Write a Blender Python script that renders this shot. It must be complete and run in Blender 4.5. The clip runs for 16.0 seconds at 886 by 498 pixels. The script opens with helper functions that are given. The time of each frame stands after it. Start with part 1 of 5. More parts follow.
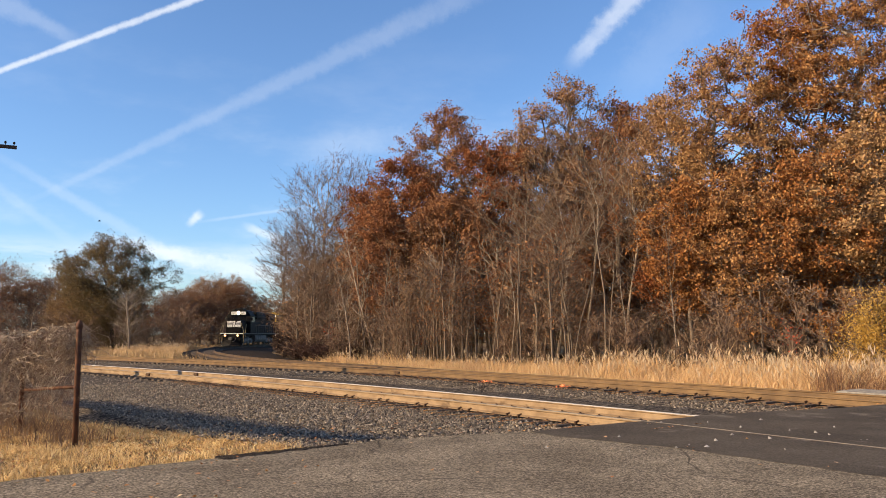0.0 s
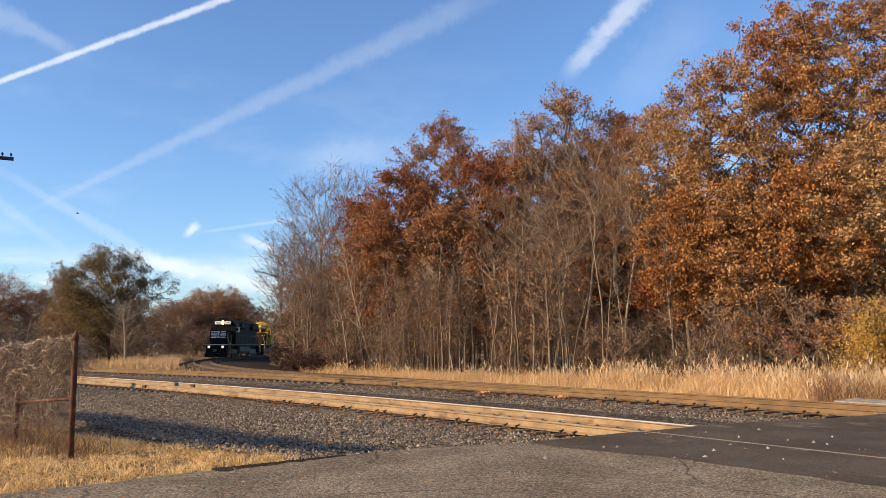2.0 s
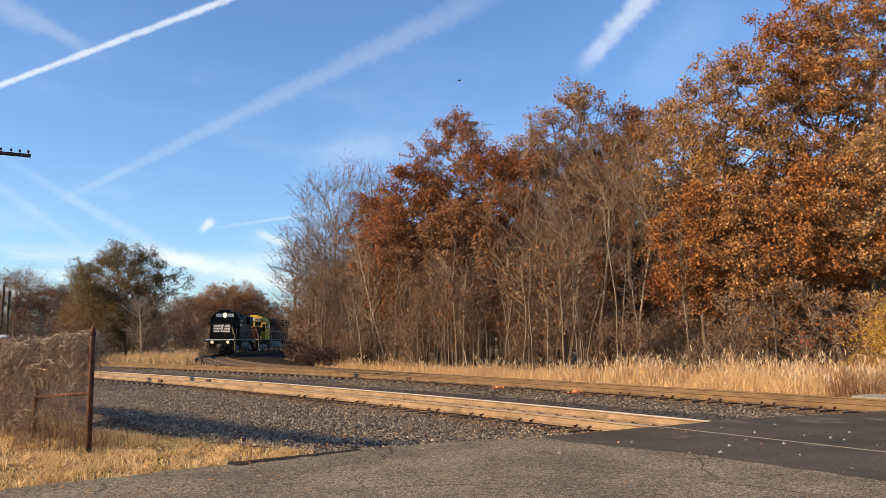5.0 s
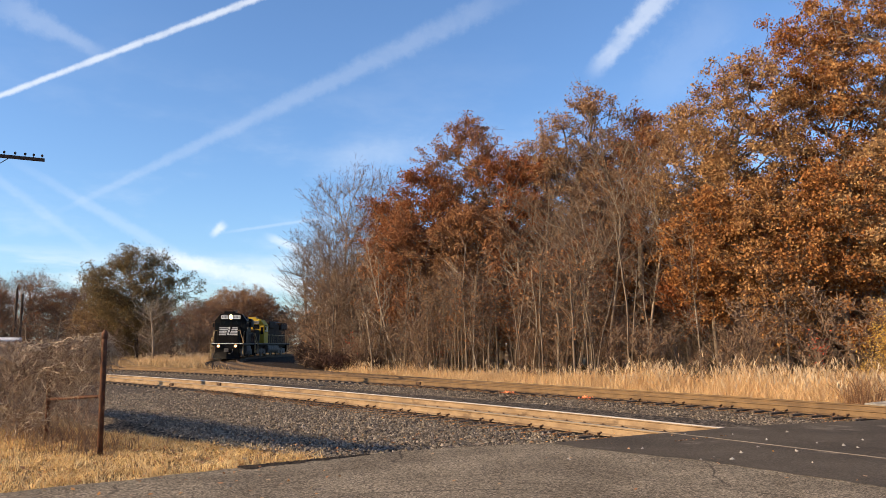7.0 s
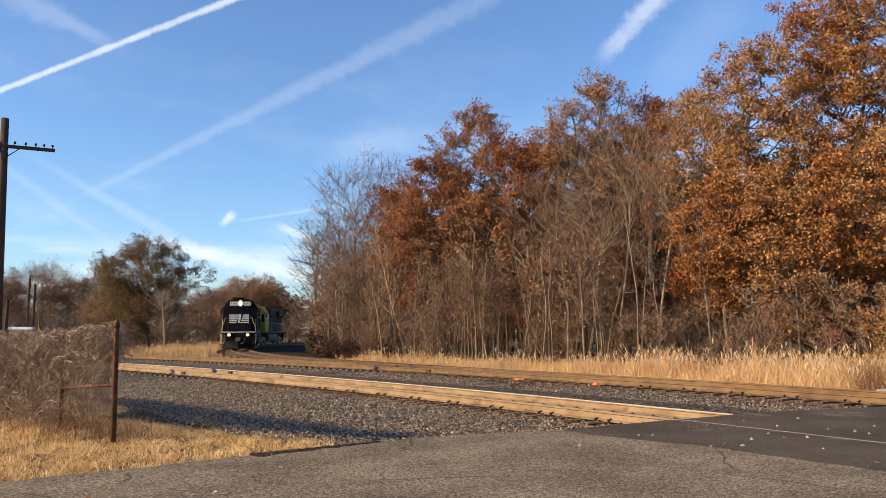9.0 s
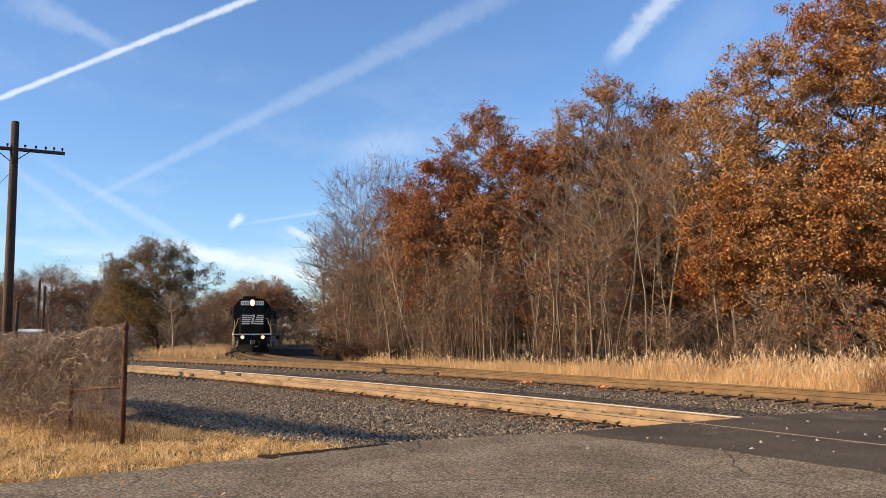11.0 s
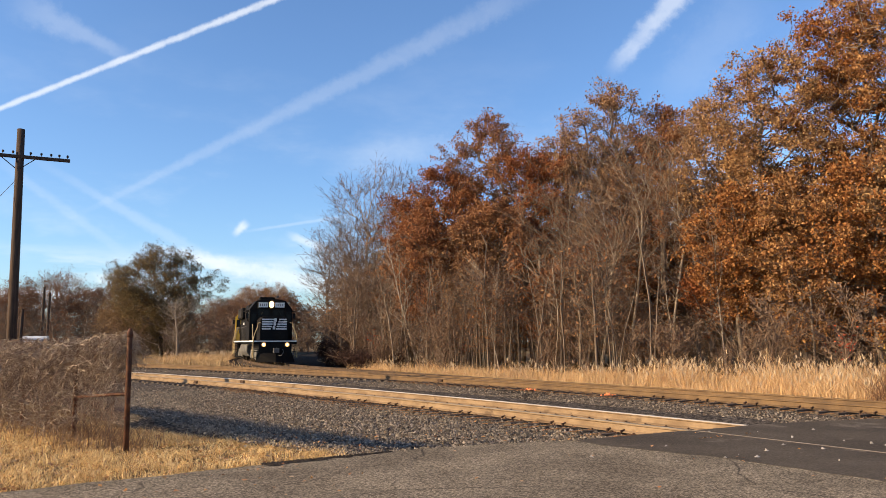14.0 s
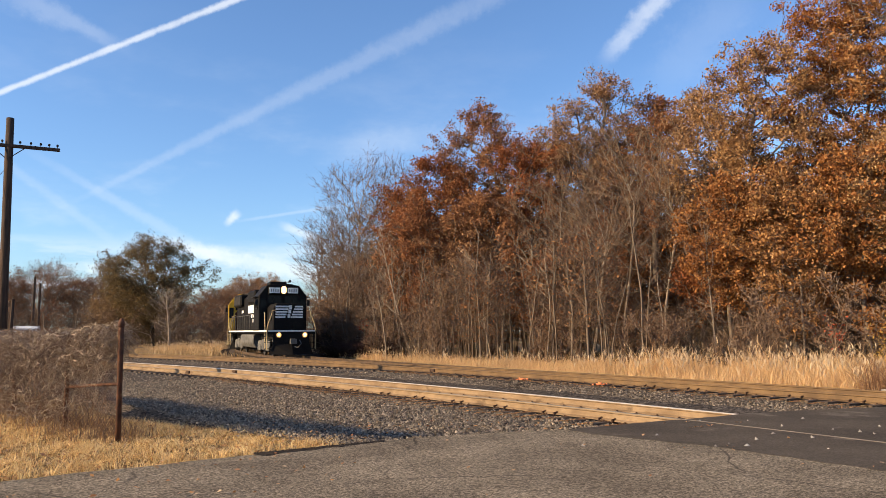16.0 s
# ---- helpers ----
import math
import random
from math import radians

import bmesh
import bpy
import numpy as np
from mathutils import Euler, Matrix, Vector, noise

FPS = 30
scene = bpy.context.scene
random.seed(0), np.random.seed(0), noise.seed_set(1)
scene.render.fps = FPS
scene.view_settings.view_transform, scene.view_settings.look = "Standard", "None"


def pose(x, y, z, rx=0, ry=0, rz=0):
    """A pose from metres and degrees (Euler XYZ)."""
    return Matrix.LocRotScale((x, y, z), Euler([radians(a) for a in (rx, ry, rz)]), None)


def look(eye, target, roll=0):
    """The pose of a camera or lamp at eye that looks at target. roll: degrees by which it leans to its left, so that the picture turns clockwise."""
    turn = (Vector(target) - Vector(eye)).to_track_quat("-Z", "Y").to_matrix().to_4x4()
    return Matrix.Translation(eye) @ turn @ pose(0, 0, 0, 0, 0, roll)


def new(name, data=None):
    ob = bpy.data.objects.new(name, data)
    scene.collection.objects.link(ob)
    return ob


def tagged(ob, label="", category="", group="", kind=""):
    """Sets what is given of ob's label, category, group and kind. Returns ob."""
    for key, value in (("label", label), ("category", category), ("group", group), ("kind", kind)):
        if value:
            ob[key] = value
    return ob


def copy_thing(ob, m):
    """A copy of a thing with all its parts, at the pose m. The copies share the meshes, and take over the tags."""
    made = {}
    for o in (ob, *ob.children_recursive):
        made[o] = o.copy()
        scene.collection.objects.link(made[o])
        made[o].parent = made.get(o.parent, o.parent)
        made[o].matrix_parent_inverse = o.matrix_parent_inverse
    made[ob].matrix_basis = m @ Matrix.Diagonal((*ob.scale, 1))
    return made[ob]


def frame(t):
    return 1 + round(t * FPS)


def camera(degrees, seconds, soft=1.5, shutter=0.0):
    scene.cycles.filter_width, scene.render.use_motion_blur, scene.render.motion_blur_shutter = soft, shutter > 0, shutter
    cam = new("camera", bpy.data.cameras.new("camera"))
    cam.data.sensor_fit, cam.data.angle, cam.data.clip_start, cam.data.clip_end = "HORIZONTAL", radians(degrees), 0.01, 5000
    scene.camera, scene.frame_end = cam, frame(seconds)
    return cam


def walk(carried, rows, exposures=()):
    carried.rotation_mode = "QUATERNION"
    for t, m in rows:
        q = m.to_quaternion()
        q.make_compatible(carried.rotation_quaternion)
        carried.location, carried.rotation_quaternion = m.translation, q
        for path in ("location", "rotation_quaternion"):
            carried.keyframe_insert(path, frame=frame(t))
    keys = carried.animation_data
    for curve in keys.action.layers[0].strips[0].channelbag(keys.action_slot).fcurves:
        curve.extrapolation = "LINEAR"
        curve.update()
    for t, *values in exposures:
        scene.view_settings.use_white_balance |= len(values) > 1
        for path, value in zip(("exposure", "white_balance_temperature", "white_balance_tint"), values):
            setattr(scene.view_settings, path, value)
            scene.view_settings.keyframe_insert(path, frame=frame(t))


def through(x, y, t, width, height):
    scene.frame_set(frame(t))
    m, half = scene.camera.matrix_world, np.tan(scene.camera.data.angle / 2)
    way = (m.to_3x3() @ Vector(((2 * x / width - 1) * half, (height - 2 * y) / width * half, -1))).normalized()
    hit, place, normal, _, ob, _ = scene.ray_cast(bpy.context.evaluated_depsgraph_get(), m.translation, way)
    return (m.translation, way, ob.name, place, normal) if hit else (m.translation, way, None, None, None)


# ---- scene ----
# ---- camera ----
cam = camera(60.0, 16.0, soft=0.7)
EYE = (0.0, 0.0, 1.5)
# seconds, turn to the left, tilt up, lean (degrees)
TURNS = (
    (0.0, -3.291, 6.288, -0.131), (0.5, -3.280, 6.496, 0.011), (1.0, -3.344, 6.888, 0.072), (1.5, -3.409, 7.084, -0.303),
    (2.0, -3.500, 7.065, -0.294), (2.5, -3.465, 6.798, -0.095), (3.0, -3.349, 6.787, 0.010), (3.5, -3.222, 6.681, -0.022),
    (4.0, -2.984, 6.508, -0.345), (5.2, -2.36, 6.76, -0.25), (6.5, -1.743, 7.022, -0.156), (7.0, -1.697, 7.056, -0.039),
    (7.5, -1.282, 7.022, -0.050), (8.0, -0.866, 6.812, 0.021), (8.5, -0.791, 6.315, -0.097), (9.0, -0.998, 6.159, -0.265),
    (10.2, -0.66, 6.24, -0.24), (11.5, -0.239, 6.357, -0.204), (12.0, -0.041, 6.312, -0.109), (12.5, 0.000, 6.136, 0.000),
    (13.0, -0.147, 6.328, 0.059), (13.5, -0.143, 6.691, -0.013), (14.0, -0.126, 6.871, -0.187), (14.5, -0.196, 6.595, -0.278),
    (15.0, -0.286, 6.422, -0.253), (15.5, -0.506, 6.378, -0.205), (16.0, -0.697, 6.121, -0.225),
)


def turned(yaw, tilt, lean):
    return pose(*EYE, 0, 0, yaw) @ pose(0, 0, 0, 90 + tilt, 0, 0) @ pose(0, 0, 0, 0, 0, lean)


walk(cam, [(t, turned(a, b, c)) for t, a, b, c in TURNS])

# ---- light ----
SUN_AZ, SUN_EL = 252.0, 21.0  # clockwise from +y, and up, degrees
scene.view_settings.exposure = 0.86


def heading(az, el):
    a, e = radians(az), radians(el)
    return Vector((math.sin(a) * math.cos(e), math.cos(a) * math.cos(e), math.sin(e)))


sun = new("sun", bpy.data.lights.new("sun", "SUN"))
sun.data.energy, sun.data.angle, sun.data.color = 5.0, radians(0.55), (1.0, 0.755, 0.46)
sun.matrix_world = look(heading(SUN_AZ, SUN_EL) * 60, (0, 0, 0))


class Nodes:
    """Short calls for building a node tree."""

    def __init__(self, tree):
        self.tree = tree
        tree.nodes.clear()

    def add(self, kind, *inputs, operation=None, use_clamp=False):
        n = self.tree.nodes.new(kind)
        if operation:
            n.operation = operation
        if use_clamp:
            n.use_clamp = True
        for i, v in enumerate(inputs):
            self.put(n.inputs[i], v)
        return n

    def put(self, socket, v):
        if v is None:
            return
        if isinstance(v, bpy.types.Node):
            v = v.outputs[0]
        if isinstance(v, bpy.types.NodeSocket):
            self.tree.links.new(v, socket)
        else:
            socket.default_value = v

    def math(self, op, a, b=None, c=None, clamp=False):
        return self.add("ShaderNodeMath", a, b, c, operation=op, use_clamp=clamp)

    def ramp(self, fac, stops):
        n = self.add("ShaderNodeValToRGB", fac)
        e = n.color_ramp.elements
        while len(e) < len(stops):
            e.new(0.5)
        for k, (p, c) in zip(e, stops):
            k.position, k.color = p, (*c, 1) if len(c) == 3 else c
        return n

    def span(self, v, a, b, lo=0.0, hi=1.0):
        n = self.add("ShaderNodeMapRange", v, a, b, lo, hi)
        n.interpolation_type = "SMOOTHSTEP"
        return n

    def noise(self, vec, scale, detail=3.0, rough=0.55):
        n = self.tree.nodes.new("ShaderNodeTexNoise")
        self.put(n.inputs["Vector"], vec)
        n.inputs["Scale"].default_value, n.inputs["Detail"].default_value, n.inputs["Roughness"].default_value = scale, detail, rough
        return n

    def mix(self, fac, a, b, blend="MIX"):
        n = self.tree.nodes.new("ShaderNodeMix")
        n.data_type, n.blend_type = "RGBA", blend
        self.put(n.inputs[0], fac)
        self.put(n.inputs[6], a if not isinstance(a, tuple) else (*a, 1))
        self.put(n.inputs[7], b if not isinstance(b, tuple) else (*b, 1))
        return n.outputs[2]


def make_world():
    world = bpy.data.worlds.new("sky")
    scene.world = world
    world.use_nodes = True
    n = Nodes(world.node_tree)
    sky = n.add("ShaderNodeTexSky")
    sky.sky_type, sky.sun_disc, sky.sun_elevation, sky.sun_rotation = "NISHITA", False, radians(SUN_EL), radians(SUN_AZ)
    sky.air_density, sky.dust_density, sky.ozone_density = 1.0, 0.6, 2.2
    way = n.add("ShaderNodeTexCoord").outputs["Generated"]
    col = n.mix(1.0, sky.outputs[0], SKY_TINT, "MULTIPLY")
    wisps = n.noise(way, 26.0, 4.0, 0.6)
    frays = n.math("SUBTRACT", n.noise(way, 70.0, 4.0, 0.65), 0.5)
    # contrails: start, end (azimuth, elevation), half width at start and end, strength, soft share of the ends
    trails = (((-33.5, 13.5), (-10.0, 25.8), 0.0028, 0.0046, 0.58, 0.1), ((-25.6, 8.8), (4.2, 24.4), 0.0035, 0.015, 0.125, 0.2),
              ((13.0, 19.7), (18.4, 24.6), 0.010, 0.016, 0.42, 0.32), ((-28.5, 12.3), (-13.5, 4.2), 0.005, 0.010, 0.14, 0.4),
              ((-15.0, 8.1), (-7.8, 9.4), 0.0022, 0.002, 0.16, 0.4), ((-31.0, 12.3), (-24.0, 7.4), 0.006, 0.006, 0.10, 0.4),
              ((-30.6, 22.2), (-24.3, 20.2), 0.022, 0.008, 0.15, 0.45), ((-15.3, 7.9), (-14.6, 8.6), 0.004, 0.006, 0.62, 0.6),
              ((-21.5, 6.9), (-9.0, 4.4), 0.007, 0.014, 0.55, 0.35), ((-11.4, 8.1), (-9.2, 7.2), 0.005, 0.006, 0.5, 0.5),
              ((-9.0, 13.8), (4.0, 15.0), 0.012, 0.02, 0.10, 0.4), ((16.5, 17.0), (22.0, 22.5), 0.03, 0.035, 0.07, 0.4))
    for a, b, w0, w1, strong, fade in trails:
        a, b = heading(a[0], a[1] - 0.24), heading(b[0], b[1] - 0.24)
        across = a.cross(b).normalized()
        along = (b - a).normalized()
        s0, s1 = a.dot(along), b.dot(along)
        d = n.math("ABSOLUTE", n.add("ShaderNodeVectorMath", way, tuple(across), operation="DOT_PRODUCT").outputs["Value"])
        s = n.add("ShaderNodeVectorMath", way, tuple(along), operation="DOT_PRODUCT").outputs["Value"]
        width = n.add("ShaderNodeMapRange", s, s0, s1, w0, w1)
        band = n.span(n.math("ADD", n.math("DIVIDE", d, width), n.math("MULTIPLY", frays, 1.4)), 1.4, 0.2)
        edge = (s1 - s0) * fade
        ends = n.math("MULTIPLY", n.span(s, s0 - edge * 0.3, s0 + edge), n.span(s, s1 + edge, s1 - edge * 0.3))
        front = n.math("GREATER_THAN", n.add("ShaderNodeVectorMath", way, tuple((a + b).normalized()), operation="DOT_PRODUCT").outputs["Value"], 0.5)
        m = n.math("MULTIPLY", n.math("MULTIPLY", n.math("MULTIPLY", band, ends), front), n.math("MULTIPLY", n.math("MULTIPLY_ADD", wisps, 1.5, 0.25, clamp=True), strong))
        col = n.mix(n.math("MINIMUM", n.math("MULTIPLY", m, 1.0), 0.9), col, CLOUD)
    # thin cloud bank low over the horizon
    up = n.add("ShaderNodeSeparateXYZ", way).outputs["Z"]
    flat = n.add("ShaderNodeVectorMath", way, (7.0, 7.0, 42.0), operation="MULTIPLY")
    bank = n.noise(flat, 1.0, 5.0, 0.55)
    low = n.math("MULTIPLY", n.span(up, 0.02, 0.05), n.span(up, 0.125, 0.06))
    m = n.math("MULTIPLY", n.span(bank, 0.42, 0.66), low)
    col = n.mix(n.math("MULTIPLY", m, 0.85), col, CLOUD)
    thin = n.noise(n.add("ShaderNodeVectorMath", way, (5.0, 5.0, 14.0), operation="MULTIPLY"), 1.0, 5.0, 0.6)
    col = n.mix(n.math("MULTIPLY", n.span(thin, 0.45, 0.8), n.span(up, 0.42, 0.05, 0.0, 0.32)), col, CLOUD)
    back = n.add("ShaderNodeBackground", col, SKY_STRENGTH)
    n.add("ShaderNodeOutputWorld", back)


SKY_STRENGTH = 0.1
SKY_TINT = (0.80, 0.97, 1.20)
CLOUD = (6.3, 6.45, 6.6)
make_world()


# ---- materials ----
def material(name, base, dark, scale=4.0, rough=0.8, metal=0.0, bump=0.2, grain=60.0, spots=None, stretch=(1, 1, 1), per_piece=0.0, coat=0.0, shine=0.2, cracks=0.0, crisp=0.14, pebbles=None):
    """Two-scale mottled surface; spots: (colour, scale, threshold) for stains; per_piece: change of brightness from object to object."""
    m = bpy.data.materials.new(name)
    m.use_nodes = True
    n = Nodes(m.node_tree)
    at = n.add("ShaderNodeTexCoord").outputs["Object"]
    at = n.add("ShaderNodeVectorMath", at, tuple(stretch), operation="MULTIPLY").outputs[0]
    big, fine = n.noise(at, scale, 4.0), n.noise(at, grain, 3.0, 0.7)
    f = n.math("ADD", n.math("MULTIPLY", big, 0.65), n.math("MULTIPLY", fine, 0.35))
    col = n.mix(n.span(f, 0.5 - crisp, 0.5 + crisp), dark, base)
    if spots:
        c, sc, th = spots
        col = n.mix(n.span(n.noise(at, sc, 5.0, 0.65), th, th + 0.12), col, c)
    if pebbles:
        grit = n.add("ShaderNodeTexVoronoi")
        n.put(grit.inputs["Vector"], at)
        grit.inputs["Scale"].default_value = pebbles[0]
        tone = n.add("ShaderNodeSeparateColor", grit.outputs["Color"])
        k = n.add("ShaderNodeMapRange", n.math("POWER", tone.outputs[0], 1.6), 0.0, 1.0, 1.0 - pebbles[1], 1.0 + 1.6 * pebbles[1])
        col = n.mix(1.0, col, n.add("ShaderNodeCombineXYZ", k, k, k).outputs[0], "MULTIPLY")
    if cracks:
        bent = n.mix(0.35, at, n.noise(at, 0.8, 4.0).outputs["Color"])
        cell = n.add("ShaderNodeTexVoronoi")
        cell.feature = "DISTANCE_TO_EDGE"
        n.put(cell.inputs["Vector"], bent)
        cell.inputs["Scale"].default_value = cracks
        line = n.math("MULTIPLY", n.span(cell.outputs["Distance"], 0.0042, 0.0015), n.span(n.noise(at, 0.6, 3.0), 0.40, 0.54))
        col = n.mix(n.math("MULTIPLY", line, 0.7), col, (0.035, 0.03, 0.026))
    if per_piece:
        r = n.add("ShaderNodeObjectInfo").outputs["Random"]
        k = n.add("ShaderNodeMapRange", r, 0.0, 1.0, 1.0 - per_piece, 1.0 + per_piece)
        col = n.mix(1.0, col, n.add("ShaderNodeCombineXYZ", k, k, k).outputs[0], "MULTIPLY")
    b = n.add("ShaderNodeBsdfPrincipled")
    n.put(b.inputs["Base Color"], col)
    n.put(b.inputs["Roughness"], n.add("ShaderNodeMapRange", fine, 0.3, 0.7, max(rough - 0.1, 0.03), min(rough + 0.1, 1.0)))
    b.inputs["Metallic"].default_value = metal
    b.inputs["Coat Weight"].default_value = coat
    b.inputs["Specular IOR Level"].default_value = shine
    if bump:
        bp = n.add("ShaderNodeBump")
        bp.inputs["Strength"].default_value, bp.inputs["Distance"].default_value = bump, 0.02
        n.put(bp.inputs["Height"], f)
        n.put(b.inputs["Normal"], bp)
    n.add("ShaderNodeOutputMaterial", b)
    return m


def leafy(name, colours, through=0.35, rough=0.7):
    """Leaves and blades: colour by island, some light comes through."""
    m = bpy.data.materials.new(name)
    m.use_nodes = True
    n = Nodes(m.node_tree)
    r = n.add("ShaderNodeNewGeometry").outputs["Random Per Island"]
    k = len(colours) - 1
    col = n.ramp(r, [(i / k, c) for i, c in enumerate(colours)])
    own = n.add("ShaderNodeObjectInfo").outputs["Random"]
    hsv = n.add("ShaderNodeHueSaturation", n.add("ShaderNodeMapRange", own, 0.0, 1.0, 0.488, 0.512), n.add("ShaderNodeMapRange", own, 0.0, 1.0, 1.1, 0.88),
                n.add("ShaderNodeMapRange", own, 0.0, 1.0, 0.85, 1.12), 1.0, col)
    b = n.add("ShaderNodeBsdfPrincipled")
    n.put(b.inputs["Base Color"], hsv)
    b.inputs["Roughness"].default_value = rough
    b.inputs["Specular IOR Level"].default_value = 0.12
    t = n.add("ShaderNodeBsdfTranslucent", hsv)
    n.add("ShaderNodeOutputMaterial", n.add("ShaderNodeMixShader", through, b, t))
    return m


def glow(name, colour, strength):
    m = bpy.data.materials.new(name)
    m.use_nodes = True
    n = Nodes(m.node_tree)
    n.add("ShaderNodeOutputMaterial", n.add("ShaderNodeEmission", (*colour, 1), strength))
    return m


M_OLD_ROAD = material("worn_asphalt", (0.225, 0.182, 0.130), (0.15, 0.12, 0.086), 0.8, 0.95, bump=1.0, grain=55, cracks=0.32, crisp=0.1, pebbles=(56.0, 0.55), shine=0.04)
M_NEW_ROAD = material("fresh_asphalt", (0.102, 0.083, 0.064), (0.064, 0.052, 0.041), 0.5, 0.9, bump=0.5, grain=70, spots=((0.15, 0.122, 0.095), 0.9, 0.56), pebbles=(60.0, 0.25), shine=0.06)
M_GROUND = material("dry_soil", (0.20, 0.135, 0.07), (0.10, 0.068, 0.038), 0.5, 0.95, bump=0.5, grain=22, spots=((0.26, 0.18, 0.09), 0.15, 0.5), shine=0.02)
M_BED = material("ballast_bed", (0.17, 0.135, 0.10), (0.035, 0.029, 0.025), 9.0, 0.95, bump=1.0, grain=26, crisp=0.09, pebbles=(24.0, 0.6), shine=0.02)
M_RAIL = material("rusty_rail_steel", (0.275, 0.19, 0.112), (0.175, 0.115, 0.066), 2.0, 0.75, 0.15, 0.2, 40, spots=((0.13, 0.085, 0.05), 1.6, 0.56), stretch=(1, 1, 2))
M_DULL_RAIL = material("dull_brown_rail", (0.17, 0.105, 0.052), (0.10, 0.062, 0.034), 2.0, 0.8, 0.1, 0.2, 40)
M_BRANCH_RAIL = material("dark_brown_rail", (0.095, 0.06, 0.036), (0.05, 0.033, 0.022), 2.0, 0.8, 0.1, 0.2, 40)
M_RAILHEAD = material("polished_rail_top", (0.56, 0.50, 0.42), (0.44, 0.38, 0.31), 3.0, 0.42, 0.6, 0.05, 60)
M_TIE = material("creosoted_tie", (0.13, 0.095, 0.065), (0.06, 0.043, 0.032), 3.0, 0.9, bump=0.6, grain=25, stretch=(0.5, 6, 6), per_piece=0.25)
M_IRON = material("dark_rusty_iron", (0.085, 0.05, 0.032), (0.04, 0.025, 0.018), 8.0, 0.8, 0.3)
M_POST = material("rusted_post_iron", (0.15, 0.065, 0.035), (0.07, 0.035, 0.024), 7.0, 0.75, 0.3, 0.35, 60, spots=((0.26, 0.15, 0.08), 5.0, 0.58))
M_POLE = material("weathered_pole_wood", (0.095, 0.06, 0.042), (0.045, 0.03, 0.022), 2.0, 0.9, bump=0.5, grain=22, stretch=(6, 6, 0.6))
M_BARK = material("grey_brown_bark", (0.20, 0.155, 0.115), (0.10, 0.075, 0.058), 2.5, 0.95, bump=0.5, grain=18, stretch=(3, 3, 0.7))
M_DARK_BARK = material("dark_wet_bark", (0.085, 0.066, 0.052), (0.04, 0.032, 0.027), 2.5, 0.95, bump=0.4, grain=18, stretch=(3, 3, 0.8))
M_PALE_BARK = material("pale_bark", (0.34, 0.275, 0.21), (0.20, 0.155, 0.115), 2.0, 0.9, bump=0.4, grain=18, stretch=(3, 3, 0.8))
M_TWIG = material("brown_twig", (0.21, 0.138, 0.093), (0.118, 0.077, 0.053), 1.0, 0.95, bump=0.0)
M_VINE = material("dry_vine", (0.44, 0.345, 0.25), (0.20, 0.145, 0.10), 3.0, 0.9, bump=0.2)
M_STONE = leafy("ballast_stone", ((0.04, 0.034, 0.028), (0.15, 0.122, 0.094), (0.26, 0.21, 0.155), (0.06, 0.05, 0.042), (0.40, 0.32, 0.235), (0.10, 0.08, 0.06), (0.19, 0.125, 0.075)), 0.0, 0.9)
M_STRAY = leafy("pale_stone", ((0.34, 0.30, 0.25), (0.22, 0.19, 0.16), (0.45, 0.40, 0.34)), 0.0, 0.9)
M_CINDER_GRIT = leafy("dark_grit", ((0.03, 0.025, 0.02), (0.05, 0.041, 0.033), (0.075, 0.06, 0.047)), 0.0, 0.95)
M_ORANGE = leafy("orange_oak_leaf", ((0.27, 0.12, 0.041), (0.36, 0.176, 0.062), (0.175, 0.072, 0.028), (0.47, 0.26, 0.10), (0.23, 0.099, 0.037), (0.125, 0.057, 0.026)), 0.16)
M_RUST = leafy("rust_oak_leaf", ((0.23, 0.10, 0.046), (0.30, 0.138, 0.06), (0.165, 0.07, 0.034), (0.36, 0.178, 0.078), (0.20, 0.088, 0.042)), 0.16)
M_RED_TWIG = material("russet_twig", (0.185, 0.122, 0.086), (0.11, 0.072, 0.052), 1.0, 0.95, bump=0.0)
# bramble stems and leaves, with the locomotive's shadow put into their dark colour
M_SHADE_BRAMBLE = material("shade_toned_bramble", (0.075, 0.045, 0.038), (0.04, 0.025, 0.022), 2.0, 0.95, bump=0.0)
M_SHADE_LEAF = leafy("shade_toned_bramble_leaf", ((0.06, 0.032, 0.026), (0.085, 0.045, 0.032), (0.045, 0.03, 0.022)), 0.1)
M_BROWN = leafy("brown_leaf", ((0.20, 0.115, 0.066), (0.26, 0.15, 0.084), (0.14, 0.08, 0.05)))
M_OLIVE = leafy("olive_leaf", ((0.155, 0.116, 0.055), (0.205, 0.154, 0.074), (0.11, 0.084, 0.045), (0.235, 0.17, 0.082)))
M_TAWNY = leafy("tawny_leaf", ((0.235, 0.16, 0.08), (0.30, 0.205, 0.10), (0.175, 0.115, 0.06)))
M_YELLOWLEAF = leafy("yellow_leaf", ((0.52, 0.33, 0.08), (0.42, 0.26, 0.06), (0.60, 0.40, 0.12), (0.34, 0.22, 0.06)))
M_REDLEAF = leafy("red_leaf", ((0.36, 0.06, 0.03), (0.45, 0.10, 0.045), (0.26, 0.045, 0.025)))
M_REED = leafy("dry_reed", ((0.72, 0.51, 0.27), (0.82, 0.62, 0.36), (0.60, 0.40, 0.20), (0.76, 0.56, 0.31), (0.50, 0.32, 0.155)), 0.3)
M_PLUME = leafy("reed_plume", ((0.47, 0.335, 0.215), (0.56, 0.41, 0.27), (0.37, 0.25, 0.155)), 0.3)
